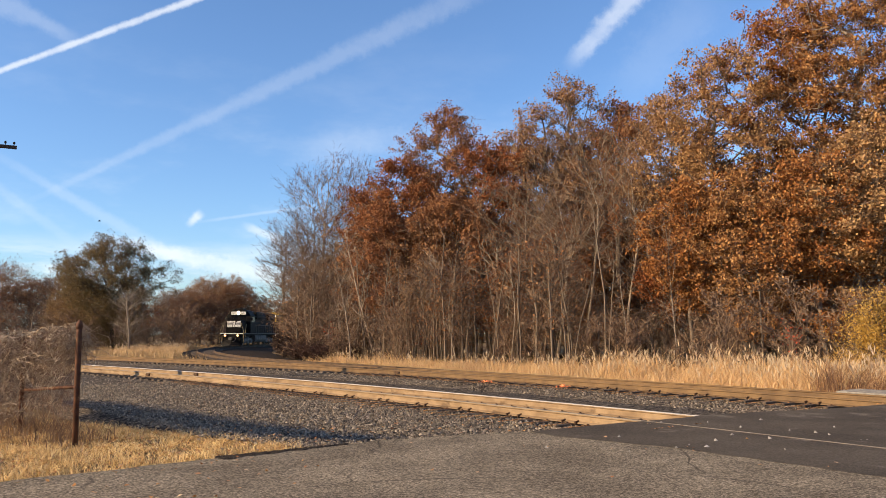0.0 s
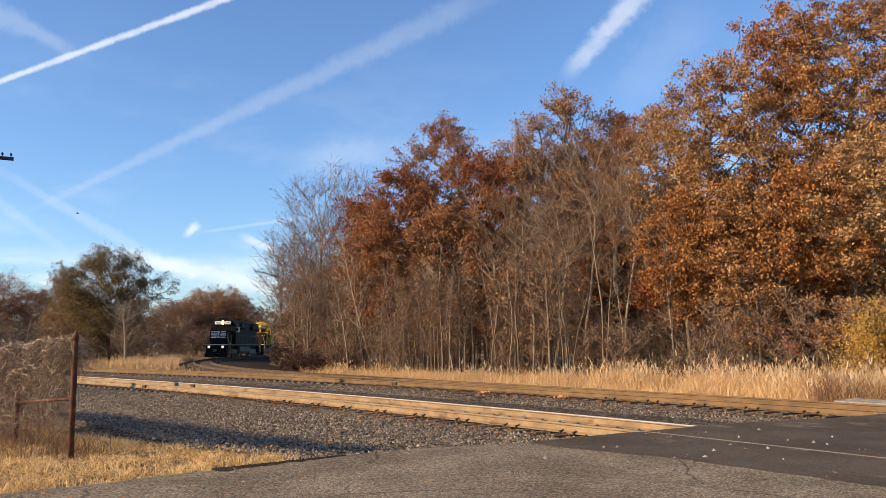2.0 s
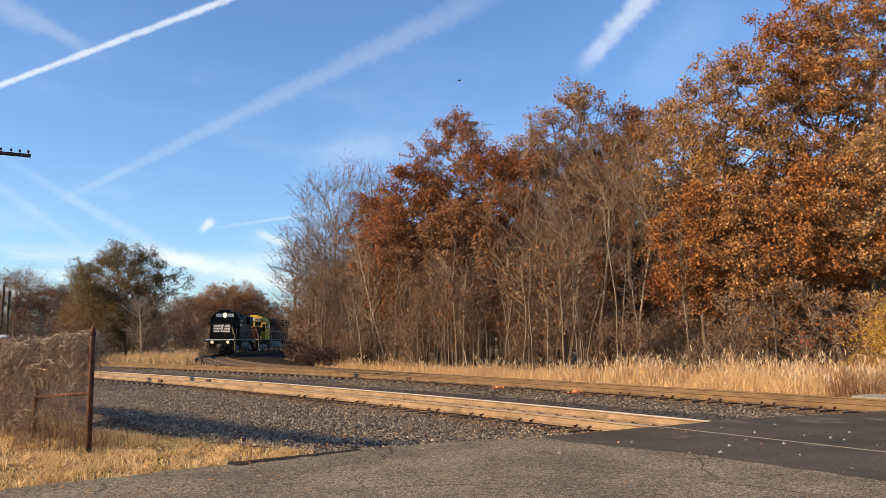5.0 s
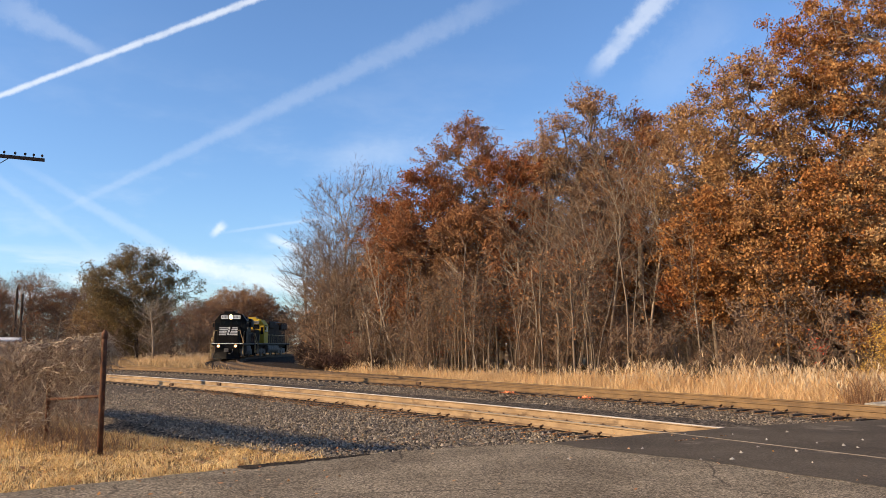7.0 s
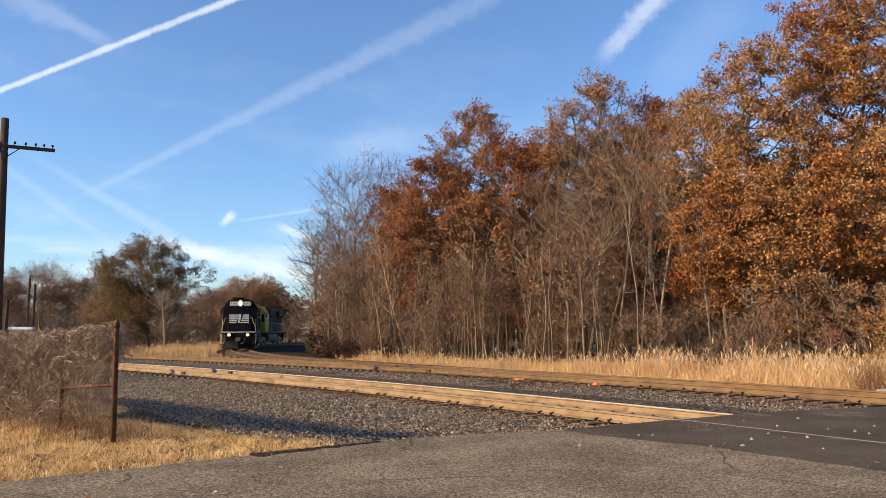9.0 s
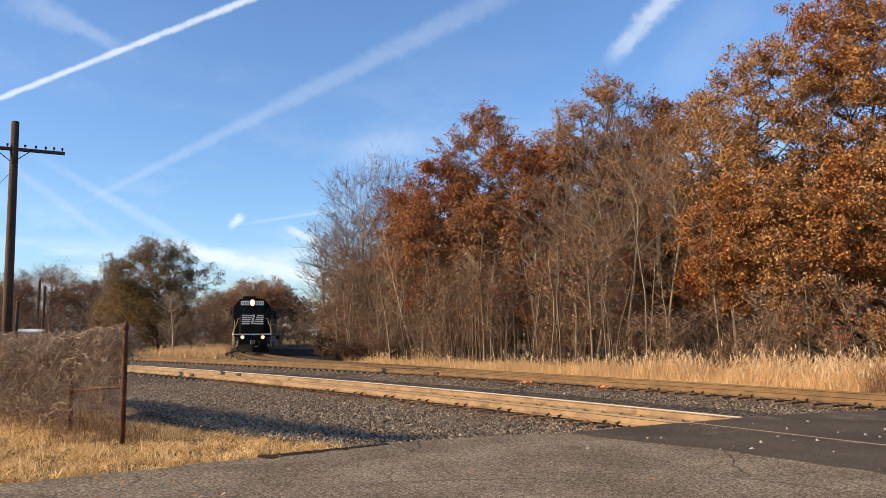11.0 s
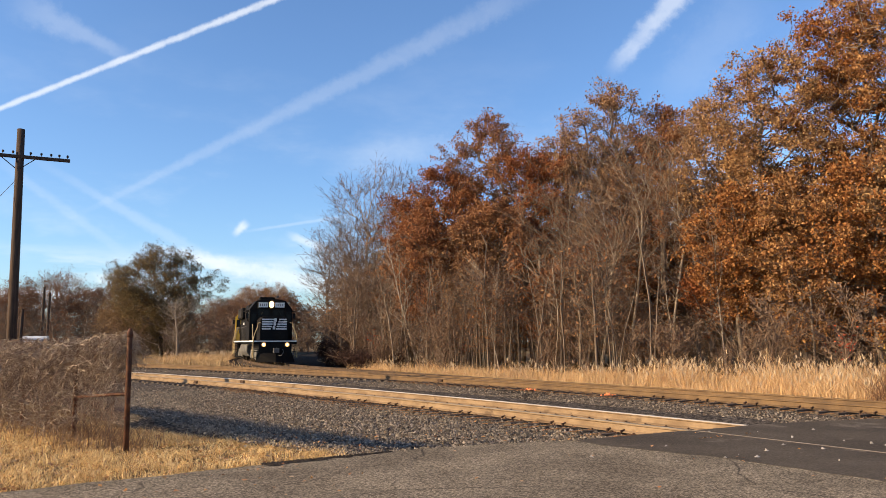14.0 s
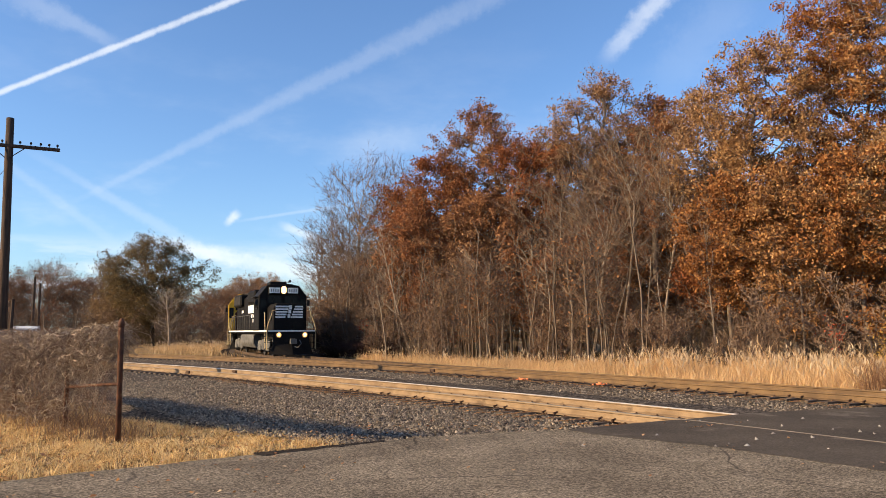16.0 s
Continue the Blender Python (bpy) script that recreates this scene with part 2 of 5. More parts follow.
M_GRASS = leafy("dry_grass", ((0.72, 0.465, 0.185), (0.84, 0.61, 0.30), (0.60, 0.33, 0.115), (0.36, 0.215, 0.08), (0.74, 0.415, 0.14), (0.82, 0.60, 0.30)), 0.25)
M_FALLEN = leafy("fallen_leaf", ((0.38, 0.18, 0.06), (0.48, 0.27, 0.11), (0.30, 0.12, 0.045), (0.50, 0.38, 0.24)), 0.1)
M_BANK = leafy("brown_bank_grass", ((0.38, 0.235, 0.115), (0.46, 0.30, 0.15), (0.28, 0.165, 0.08)), 0.2)
M_WORN_HEAD = material("worn_rail_top", (0.22, 0.18, 0.135), (0.15, 0.12, 0.09), 3.0, 0.65, 0.1, 0.05, 60)
M_BLACK = material("black_loco_paint", (0.010, 0.009, 0.009), (0.015, 0.013, 0.011), 1.2, 0.62, 0.0, 0.05, 40, spots=((0.022, 0.019, 0.016), 2.0, 0.6), shine=0.06)
M_GRIME = material("grimy_running_gear", (0.035, 0.03, 0.026), (0.018, 0.016, 0.015), 3.0, 0.8, 0.1, 0.3, 30)
M_TANK = material("grey_grimy_tank", (0.15, 0.14, 0.125), (0.07, 0.064, 0.058), 2.0, 0.7, 0.1, 0.2, 30)
M_WHITE = material("white_loco_paint", (0.78, 0.76, 0.72), (0.62, 0.60, 0.56), 3.0, 0.5, 0, 0.03)
M_LOCO_YELLOW = material("yellow_loco_paint", (0.47, 0.31, 0.028), (0.34, 0.22, 0.03), 2.0, 0.6, 0, 0.03, shine=0.1)
M_LOCO_BROWN = material("dark_brown_loco_paint", (0.034, 0.022, 0.016), (0.022, 0.014, 0.011), 1.5, 0.7, 0, 0.05, shine=0.06)
# cinder colour, darkened further to stand for the train's shadow
M_SHADED_CINDER = material("shade_darkened_cinder_bed", (0.055, 0.041, 0.031), (0.02, 0.016, 0.013), 6.0, 0.95, bump=0.9, grain=20, crisp=0.1, shine=0.02)
M_RAILING = material("tan_handrail_paint", (0.44, 0.32, 0.15), (0.32, 0.23, 0.12), 4.0, 0.5)
M_GLASS = material("dark_cab_glass", (0.008, 0.009, 0.010), (0.005, 0.005, 0.006), 1.0, 0.2, 0.0, 0.0, shine=0.12)
M_WHEEL = material("wheel_steel", (0.10, 0.085, 0.075), (0.055, 0.045, 0.04), 4.0, 0.6, 0.4)
M_LAMP = glow("lit_headlight", (1.0, 0.86, 0.62), 60.0)
# emission that imitates the orange halo of glare round the lamps
M_GLARE = glow("warm_lamp_glare", (1.0, 0.50, 0.18), 0.9)
M_DITCH = glow("lit_ditch_light", (1.0, 0.66, 0.32), 5.0)
M_BOARD = material("number_board", (0.85, 0.82, 0.75), (0.72, 0.69, 0.63), 6.0, 0.5, 0, 0.0)
M_DIGIT = material("grey_board_marking", (0.22, 0.21, 0.19), (0.16, 0.15, 0.14), 6.0, 0.6, 0, 0.0)
M_VAN = material("white_trailer_paint", (0.75, 0.76, 0.78), (0.6, 0.6, 0.62), 2.0, 0.5)
M_MARK = leafy("orange_marking_paint", ((0.85, 0.20, 0.05), (0.75, 0.16, 0.05)), 0.0)
M_SILVER = material("weathered_grey_timber", (0.26, 0.235, 0.20), (0.15, 0.13, 0.11), 3.0, 0.9, bump=0.4, stretch=(1, 5, 5))


# ---- mesh helpers ----
def data(name, verts, faces, mat, smooth=False):
    me = bpy.data.meshes.new(name)
    me.from_pydata([tuple(v) for v in verts], [], [tuple(f) for f in faces])
    for m in (mat if isinstance(mat, (list, tuple)) else [mat]):
        me.materials.append(m)
    if smooth:
        me.polygons.foreach_set("use_smooth", [True] * len(me.polygons))
    me.update()
    return me


def part(name, bm, mat, parent, label="", m=None, smooth=False):
    """Links a bmesh (or a ready mesh) as one object under a thing or a part."""
    if isinstance(bm, bmesh.types.BMesh):
        me = bpy.data.meshes.new(name)
        bm.to_mesh(me)
        bm.free()
        me.materials.append(mat)
        if smooth:
            me.polygons.foreach_set("use_smooth", [True] * len(me.polygons))
    else:
        me = bm
    ob = new(name, me)
    ob.parent = parent
    if m is not None:
        ob.matrix_basis = m
    if label:
        tagged(ob, label)
    return ob


def block(*boxes, bevel=0.02):
    """One bmesh of bevelled boxes (x0, x1, y0, y1, z0, z1)."""
    bm = bmesh.new()
    for x0, x1, y0, y1, z0, z1 in boxes:
        made = bmesh.ops.create_cube(bm, size=1.0, matrix=Matrix.Translation(((x0 + x1) / 2, (y0 + y1) / 2, (z0 + z1) / 2)) @ Matrix.Diagonal((x1 - x0, y1 - y0, z1 - z0, 1)))
        if bevel:
            es = {e for v in made["verts"] for e in v.link_edges}
            bmesh.ops.bevel(bm, geom=list(es), offset=min(bevel, 0.3 * min(x1 - x0, y1 - y0, z1 - z0)), segments=1, affect="EDGES")
    return bm


def prism(outline, x0, x1, bevel=0.0):
    """A solid of the outline (y, z), pulled along x."""
    bm = bmesh.new()
    a = [bm.verts.new((x0, y, z)) for y, z in outline]
    b = [bm.verts.new((x1, y, z)) for y, z in outline]
    bm.faces.new(a[::-1])
    bm.faces.new(b)
    k = len(a)
    for i in range(k):
        bm.faces.new((a[i], a[(i + 1) % k], b[(i + 1) % k], b[i]))
    bmesh.ops.recalc_face_normals(bm, faces=bm.faces)
    if bevel:
        bmesh.ops.bevel(bm, geom=list(bm.edges), offset=bevel, segments=1, affect="EDGES")
    return bm


def rod(points, radii, sides=6, bm=None):
    """A tube along points, closed at both ends."""
    bm = bm or bmesh.new()
    v, f = tubes([(points, radii)], sides)
    vs = [bm.verts.new(p) for p in v]
    for q in f:
        bm.faces.new([vs[i] for i in q])
    return bm


def tubes(lines, sides=4, caps=True):
    """Vertices and faces of many tapered tubes: each is (points, radii)."""
    V, F = [], []
    for pts, radii in lines:
        pts = [Vector(p) for p in pts]
        if not isinstance(radii, (list, tuple)):
            radii = [radii] * len(pts)
        base = len(V)
        for i, p in enumerate(pts):
            d = pts[min(i + 1, len(pts) - 1)] - pts[max(i - 1, 0)]
            d = d.normalized() if d.length > 1e-9 else Vector((0, 0, 1))
            s = d.cross(Vector((0, 0, 1)) if abs(d.z) < 0.9 else Vector((1, 0, 0))).normalized()
            u = s.cross(d)
            for k in range(sides):
                a = 2 * math.pi * k / sides
                V.append(p + (s * math.cos(a) + u * math.sin(a)) * radii[i])
        for i in range(len(pts) - 1):
            for k in range(sides):
                a, b = base + i * sides + k, base + i * sides + (k + 1) % sides
                F.append((a, b, b + sides, a + sides))
        if not caps:
            continue
        F.append(tuple(base + k for k in range(sides))[::-1])
        e = base + (len(pts) - 1) * sides
        F.append(tuple(e + k for k in range(sides)))
    return V, F


def disc(radius, half, sides=20):
    """A wheel-like bmesh about the y axis."""
    bm = bmesh.new()
    bmesh.ops.create_cone(bm, cap_ends=True, segments=sides, radius1=radius, radius2=radius, depth=2 * half, matrix=Matrix.Rotation(radians(90), 4, "X"))
    return bm


def empty(name, m, label, category, group="", kind=""):
    e = new(name)
    e.matrix_basis = m
    return tagged(e, label, category, group, kind)


# ---- plan of the tracks ----
def lane(c2, c1, c0, lo, hi):
    """x of a track's centre line by y; straight on before lo and past hi."""
    def at(y):
        q = min(max(y, lo), hi)
        return c2 * q * q + c1 * q + c0 + (2 * c2 * q + c1) * (y - q)
    return at


near_x = lane(-0.006467, -0.48438, 12.609, 8, 62)
far_x = lane(-0.007437, -0.33537, 19.177, 12, 62)
CURVE = ((-14.0, 160.0), (-17.0, 135.0), (-18.8, 118.0), (-20.2, 106.0), (-20.75, 97.0), (-20.6, 90.0), (-19.8, 83.0), (-18.7, 76.5), (-17.1, 70.0),
         (-15.1, 63.5), (-12.75, 57.0), (-9.85, 50.3), (-6.2, 43.8), (-2.1, 37.4), (2.0, 31.0), (5.5, 26.0))



def spline(points, step=0.5):
    out = []
    p = [Vector(q) for q in points]
    p = [2 * p[0] - p[1]] + p + [2 * p[-1] - p[-2]]
    for i in range(1, len(p) - 2):
        a, b, c, d = p[i - 1:i + 3]
        k = max(2, int((c - b).length / step))
        for j in range(k):
            t = j / k
            out.append(0.5 * (2 * b + (c - a) * t + (2 * a - 5 * b + 4 * c - d) * t * t + (3 * b - a - 3 * c + d) * t ** 3))
    out.append(p[-2])
    return out


def even(points, step):
    """Points at equal steps along a line of points."""
    out, rest = [points[0]], 0.0
    for a, b in zip(points, points[1:]):
        length = (b - a).length
        s = step - rest
        while s <= length:
            out.append(a + (b - a) * (s / length))
            s += step
        rest = length - (s - step)
    return out


NEAR = even([Vector((near_x(y), y)) for y in np.arange(-14, 110, 0.5)], 0.52)
FAR = even([Vector((far_x(y), y)) for y in np.arange(-6, 120, 0.5)], 0.52)
BEND = even(spline(CURVE), 0.52)


def side(points, i):
    """Unit vector across the line at point i, to the right of its course."""
    d = (points[min(i + 1, len(points) - 1)] - points[max(i - 1, 0)]).normalized()
    return Vector((d.y, -d.x))


# ---- ground, roads, ballast ----
def ground_height(x, y):
    """The verge by the road lies high, the land past the tracks lower."""
    d = (near_x(y) - x) * 0.78
    rise = min(max((d - 5.3 - max(0.0, -1.7 - x) * 0.43) / 0.9, 0.0), 1.0) * (1.0 - min(max((math.hypot(x, y) - 17.0) / 12.0, 0.0), 1.0))
    n = noise.noise((x * 0.21, y * 0.21, 0.0)) * 0.05
    return -0.42 + rise * 0.33 + n * (1 - rise * 0.6)


def make_ground():
    V, F = [], []
    rings = [0.5] + [2 + 1.1 * i for i in range(60)] + [70 * 1.28 ** i for i in range(1, 17)]
    k = 120
    V.append((0, 0, -0.07))
    for r in rings:
        for j in range(k):
            a = 2 * math.pi * j / k
            x, y = r * math.sin(a), r * math.cos(a)
            V.append((x, y, ground_height(x, y) if r < 600 else -0.42))
    for j in range(k):
        F.append((0, 1 + (j + 1) % k, 1 + j))
    for i in range(len(rings) - 1):
        for j in range(k):
            a, b = 1 + i * k + j, 1 + i * k + (j + 1) % k
            F.append((a, b, b + k, a + k))
    tagged(new("ground", data("ground", V, F, M_GROUND, True)), "dry brown soil and leaf litter reaching to the horizon", "ground", kind="structure")


def slab(name, outline, top, thick, mat, label, category):
    """A flat sheet of the outline (x, y), with sides."""
    bm = bmesh.new()
    a = [bm.verts.new((x, y, top)) for x, y in outline]
    b = [bm.verts.new((x, y, top - thick)) for x, y in outline]
    bm.faces.new(a)
    bm.faces.new(b[::-1])
    k = len(a)
    for i in range(k):
        bm.faces.new((a[i], b[i], b[(i + 1) % k], a[(i + 1) % k]))
    bmesh.ops.recalc_face_normals(bm, faces=bm.faces)
    ob = part(name, bm, mat, None)
    return tagged(ob, label, category, kind="structure")


def ragged(points, step, amount, seed):
    """A line made uneven, for the broken edge of a road."""
    rng = random.Random(seed)
    out = []
    for (x0, y0), (x1, y1) in zip(points, points[1:]):
        k = max(1, int(math.hypot(x1 - x0, y1 - y0) / step))
        for i in range(k):
            t = i / k
            out.append((x0 + (x1 - x0) * t + rng.uniform(-amount, amount), y0 + (y1 - y0) * t + rng.uniform(-amount, amount)))
    return out + [points[-1]]


PATCH_EDGE = [(4.85, 13.5), (3.55, 12.85), (2.0, 11.9), (2.25, 11.4), (3.71, 9.97), (4.73, 8.40), (7.9, 4.0), (10.0, 0.6)]
ROAD_EDGE = [(-16.0, 1.2), (-9.0, 5.1), (-4.5, 8.0), (-3.15, 9.0), (-2.01, 9.84), (-0.9, 10.67), (0.13, 11.3), (1.1, 11.67), (2.0, 11.9)]



def bed(name, line, left, right, top, low, label, seed, mat=None):
    """A raised bed of crushed stone along a line: from left to right of it, with sloping shoulders."""
    V, F = [], []
    offs = [-left - 0.9, -left, -left * 0.5, 0.0, right * 0.5, right, right + 0.9]
    zs = [low - 0.25, low, top, top, top, low, low - 0.25]  # across, from the road's side
    pts = line[::2]
    for i, p in enumerate(pts):
        s = side(pts, i)
        for o, z in zip(offs, zs):
            q = p + s * o
            V.append((q.x, q.y, z + 0.03 * noise.noise((q.x * 0.7, q.y * 0.7, seed))))
    k = len(offs)
    for i in range(len(pts) - 1):
        for j in range(k - 1):
            a = i * k + j
            F.append((a, a + 1, a + k + 1, a + k))
    tagged(new(name, data(name, V, F, mat or M_BED, True)), label, "ballast", kind="structure")


RAIL = [(0.076, -0.18), (0.076, -0.168), (0.014, -0.142), (0.009, -0.048), (0.037, -0.034), (0.037, -0.016), (0.026, 0.0),
        (-0.026, 0.0), (-0.037, -0.016), (-0.037, -0.034), (-0.009, -0.048), (-0.014, -0.142), (-0.076, -0.168), (-0.076, -0.18)]


def rail(line, off, parent, steel, start=0, end=None):
    pts = line[start:end][::2]
    V, F, T = [], [], []
    k = len(RAIL)
    for i, p in enumerate(pts):
        s = side(pts, i)
        for o, z in RAIL:
            q = p + s * (off + o)
            V.append((q.x, q.y, z + (0.009 if line is NEAR and off < 0 else 0.0)))
    for i in range(len(pts) - 1):
        for j in range(k):
            a, b = i * k + j, i * k + (j + 1) % k
            F.append((a, b, b + k, a + k))
            T.append(1 if j in (5, 6, 7) else 0)
    F += [tuple(range(k))[::-1], tuple((len(pts) - 1) * k + j for j in range(k))]
    T += [0, 0]
    me = data("rail", V, F, [steel, steel if steel is not M_RAIL else M_RAILHEAD if off > 0 else M_WORN_HEAD])
    me.polygons.foreach_set("material_index", T)
    return part("rail", me, None, parent)


TIE = data("tie", *(lambda bm: ([v.co for v in bm.verts], [[v.index for v in f.verts] for f in bm.faces]))((lambda b: (b.verts.index_update(), b)[1])(block((-1.3, 1.3, -0.115, 0.115, -0.34, -0.178), bevel=0.012))), M_TIE)
ANCHOR = data("anchor", *(lambda bm: ([v.co for v in bm.verts], [[v.index for v in f.verts] for f in bm.faces]))((lambda b: (b.verts.index_update(), b)[1])(block((-0.11, 0.11, -0.02, 0.02, -0.19, -0.125), (-0.03, 0.03, -0.025, 0.025, -0.19, -0.11), bevel=0.006))), M_IRON)
PLATE = data("tie_plate", *(lambda bm: ([v.co for v in bm.verts], [[v.index for v in f.verts] for f in bm.faces]))((lambda b: (b.verts.index_update(), b)[1])(block((-0.17, 0.17, -0.09, 0.09, -0.185, -0.172), (0.09, 0.12, -0.05, -0.02, -0.18, -0.15), (-0.12, -0.09, 0.02, 0.05, -0.18, -0.15), bevel=0.004))), M_IRON)
JOINT = data("joint_bar", *(lambda bm: ([v.co for v in bm.verts], [[v.index for v in f.verts] for f in bm.faces]))((lambda b: (b.verts.index_update(), b)[1])(block((-0.06, -0.01, -0.14, 0.14, -0.15, -0.03), (-0.075, -0.05, -0.12, -0.07, -0.115, -0.075), (-0.075, -0.05, 0.1, 0.15, -0.115, -0.075), bevel=0.008))), M_IRON)


def track(label, line, ties, plates, steel, start=0, end=None):
    """A track of two rails on wooden ties; ties: the range of points that carry one; plates: the range with plates and anchors."""
    e = empty("railway_track", Matrix(), label, "railway track")
    for off in (-0.7525, 0.7525):
        rail(line, off, e, steel, start, end)
    rng = random.Random(len(line))
    for i in range(*ties):
        p, s = line[i], side(line, i)
        a = math.degrees(math.atan2(s.y, s.x)) + rng.uniform(-1.5, 1.5)
        part("tie", TIE, None, e, m=pose(p.x, p.y, rng.uniform(-0.006, 0.002), 0, 0, a))
        if plates[0] <= i < plates[1]:
            for off in (-0.7525, 0.7525):
                q = p + s * off
                part("tie_plate", PLATE, None, e, m=pose(q.x, q.y, 0, 0, 0, a))
    return e


def at_track(line, y):
    """The index of the point of a line that is nearest to y."""
    return min(range(len(line)), key=lambda i: abs(line[i].y - y))


def make_tracks():
    bed("ballast_bed_1", NEAR, 6.6, 3.9, -0.235, -0.24, "grey crushed stone under the near track", 1.0)
    bed("ballast_bed_2", FAR, 3.4, 3.2, -0.24, -0.33, "grey crushed stone under the far track", 5.0)
    # bed 3 is widened on one side so its dark colour imitates the train's shadow
    bed("ballast_bed_3", BEND, 6.0, 3.4, -0.245, -0.33, "cinders under the curved branch track, darkened for the train's shadow", 9.0, M_SHADED_CINDER)
    a, b = at_track(NEAR, 66), at_track(FAR, 70)
    near = track("rusty rails on wooden ties, dipping into the road crossing", NEAR, (at_track(NEAR, 13.6), a), (at_track(NEAR, 13.6), at_track(NEAR, 34)), M_RAIL)
    far = track("rusty rails of the far track beside dry reeds", FAR, (at_track(FAR, 14), b), (at_track(FAR, 14), at_track(FAR, 34)), M_DULL_RAIL)
    bend = track("rusty rails of a branch curving out of the woods", BEND, (0, at_track(BEND, 43)), (0, 0), M_BRANCH_RAIL)
    # anchors in pairs beside the plates, where the rails lie open
    rng = random.Random(3)
    for line, e, lo, hi in ((NEAR, near, 13.8, 24), (FAR, far, 17, 24)):
        for i in range(at_track(line, lo), at_track(line, hi), 3):
            p, s = line[i], side(line, i)
            d = Vector((-s.y, s.x))
            a = math.degrees(math.atan2(s.y, s.x))
            for k in (-0.17, 0.17):
                q = p + s * -0.7525 + d * k
                part("rail_anchor", ANCHOR, None, e, m=pose(q.x, q.y, 0, 0, 0, a))
    for line, e, y, hand in ((NEAR, near, 31.9, -1), (NEAR, near, 31.0, 1), (FAR, far, 32.3, -1)):
        i = at_track(line, y)
        p, s = line[i], side(line, i)
        q = p + s * (0.7525 * hand)
        part("joint_bar", JOINT, None, e, m=pose(q.x, q.y, 0, 0, 0, math.degrees(math.atan2(s.y, s.x))))


def make_roads():
    behind = [(10.0, 0.6), (26.0, -22.0), (-20.0, -22.0), (-24.0, -6.0), (-16.0, 1.2)]
    slab("road", ragged(ROAD_EDGE, 0.35, 0.045, 1) + [(4.3, 12.2), (9.0, 6.0), (13.0, 0.6)] + behind[1:-1], 0.0, 0.3, M_OLD_ROAD, "worn grey-brown asphalt with cracks and pale aggregate", "road")
    far_edge = [(4.85, 13.5), (5.67, 14.08), (7.1, 14.6), (8.39, 14.95), (10.2, 15.8)]
    rest = [(10.2, 15.8), (24.0, 24.5), (60.0, 42.0), (62.0, 30.0), (26.0, -22.0)]
    slab("crossing", ragged(far_edge, 0.4, 0.04, 2)[:-1] + rest + ragged(PATCH_EDGE[::-1], 0.16, 0.028, 4)[:-1], 0.004, 0.3, M_NEW_ROAD, "smooth dark fresh asphalt over the level crossing", "road")


# ---- scattered stuff ----
def stones(name, spots, size, mat, label, category):
    """Many small angular stones in one mesh."""
    rng = np.random.default_rng(11)
    shape = np.array([(1, 0, -0.4), (-1, 0, -0.4), (0, 1, -0.4), (0, -1, -0.4), (0, 0, 0.9)], float)
    faces = np.array([(0, 2, 4), (2, 1, 4), (1, 3, 4), (3, 0, 4)])
    k = len(spots)
    v = shape[None] * rng.uniform(0.55, 1.35, (k, 5, 3)) * (size * (0.45 + 1.1 * rng.uniform(0, 1, (k, 1, 1)) ** 2))
    a = rng.uniform(0, 6.28, k)
    c, s = np.cos(a)[:, None], np.sin(a)[:, None]
    t = rng.uniform(-0.6, 0.6, k)[:, None]
    x, y, z = v[..., 0], v[..., 1], v[..., 2]
    x, z = x * np.cos(t) - z * np.sin(t), x * np.sin(t) + z * np.cos(t)
    v = np.stack([x * c - y * s, x * s + y * c, z * 0.8], -1) + np.asarray(spots)[:, None]
    f = faces[None] + (np.arange(k) * 5)[:, None, None]
    return tagged(new(name, quick(name, v.reshape(-1, 3), f.reshape(-1, 3), mat)), label, category, kind="stuff")


def quick(name, v, f, mat):
    """A mesh from arrays of vertices and faces that all have the same number of corners."""
    me = bpy.data.meshes.new(name)
    n, k = len(f), f.shape[1]
    me.vertices.add(len(v))
    me.vertices.foreach_set("co", np.asarray(v, np.float32).ravel())
    me.loops.add(n * k)
    me.loops.foreach_set("vertex_index", np.asarray(f, np.int32).ravel())
    me.polygons.add(n)
    me.polygons.foreach_set("loop_start", np.arange(0, n * k, k, dtype=np.int32))
    me.update(calc_edges=True)
    me.materials.append(mat)
    return me


def make_ballast():
    rng = np.random.default_rng(5)
    spots = []
    for line, count, lo, hi, l, r, zt in ((NEAR, 108000, 8.5, 30, 7.6, 1.2, -0.215), (NEAR, 27000, 14, 32, -1.2, 4.8, -0.25), (NEAR, 11000, 29, 50, 4.6, 4.4, -0.235), (FAR, 15000, 15, 34, 3.8, 1.3, -0.24), (FAR, 8000, 33, 62, 3.0, 1.5, -0.235)):
        i0, i1 = sorted((at_track(line, lo), at_track(line, hi)))
        for _ in range(count):
            u = rng.uniform(0, 1) ** 1.5
            i = int(i0 + u * (i1 - i0 - 1))
            p, s = line[i], side(line, i)
            o = rng.uniform(-l, r)
            q = p + s * o + Vector((-s.y, s.x)) * rng.uniform(-0.3, 0.3)
            z = zt - (0.07 if o > 0 else 0.0) * max(0.0, (abs(o) - 1.7) / 2.5) + (max(0.0, -5.0 - o) * 0.09 if line is NEAR else 0.0) + 0.02 * rng.uniform(-1, 1.4)
            if on_road(q.x, q.y) or abs(abs(o) - 0.7525) < 0.10 or (line is NEAR and o < -5.5 and (near_x(q.y) - q.x) * 0.78 > verge_edge(q.x, q.y) + 0.2):
                continue
            spots.append((q.x, q.y, z))
    stones("ballast_stones", spots, 0.0245, M_STONE, "loose grey crushed ballast stones around the ties", "ballast")


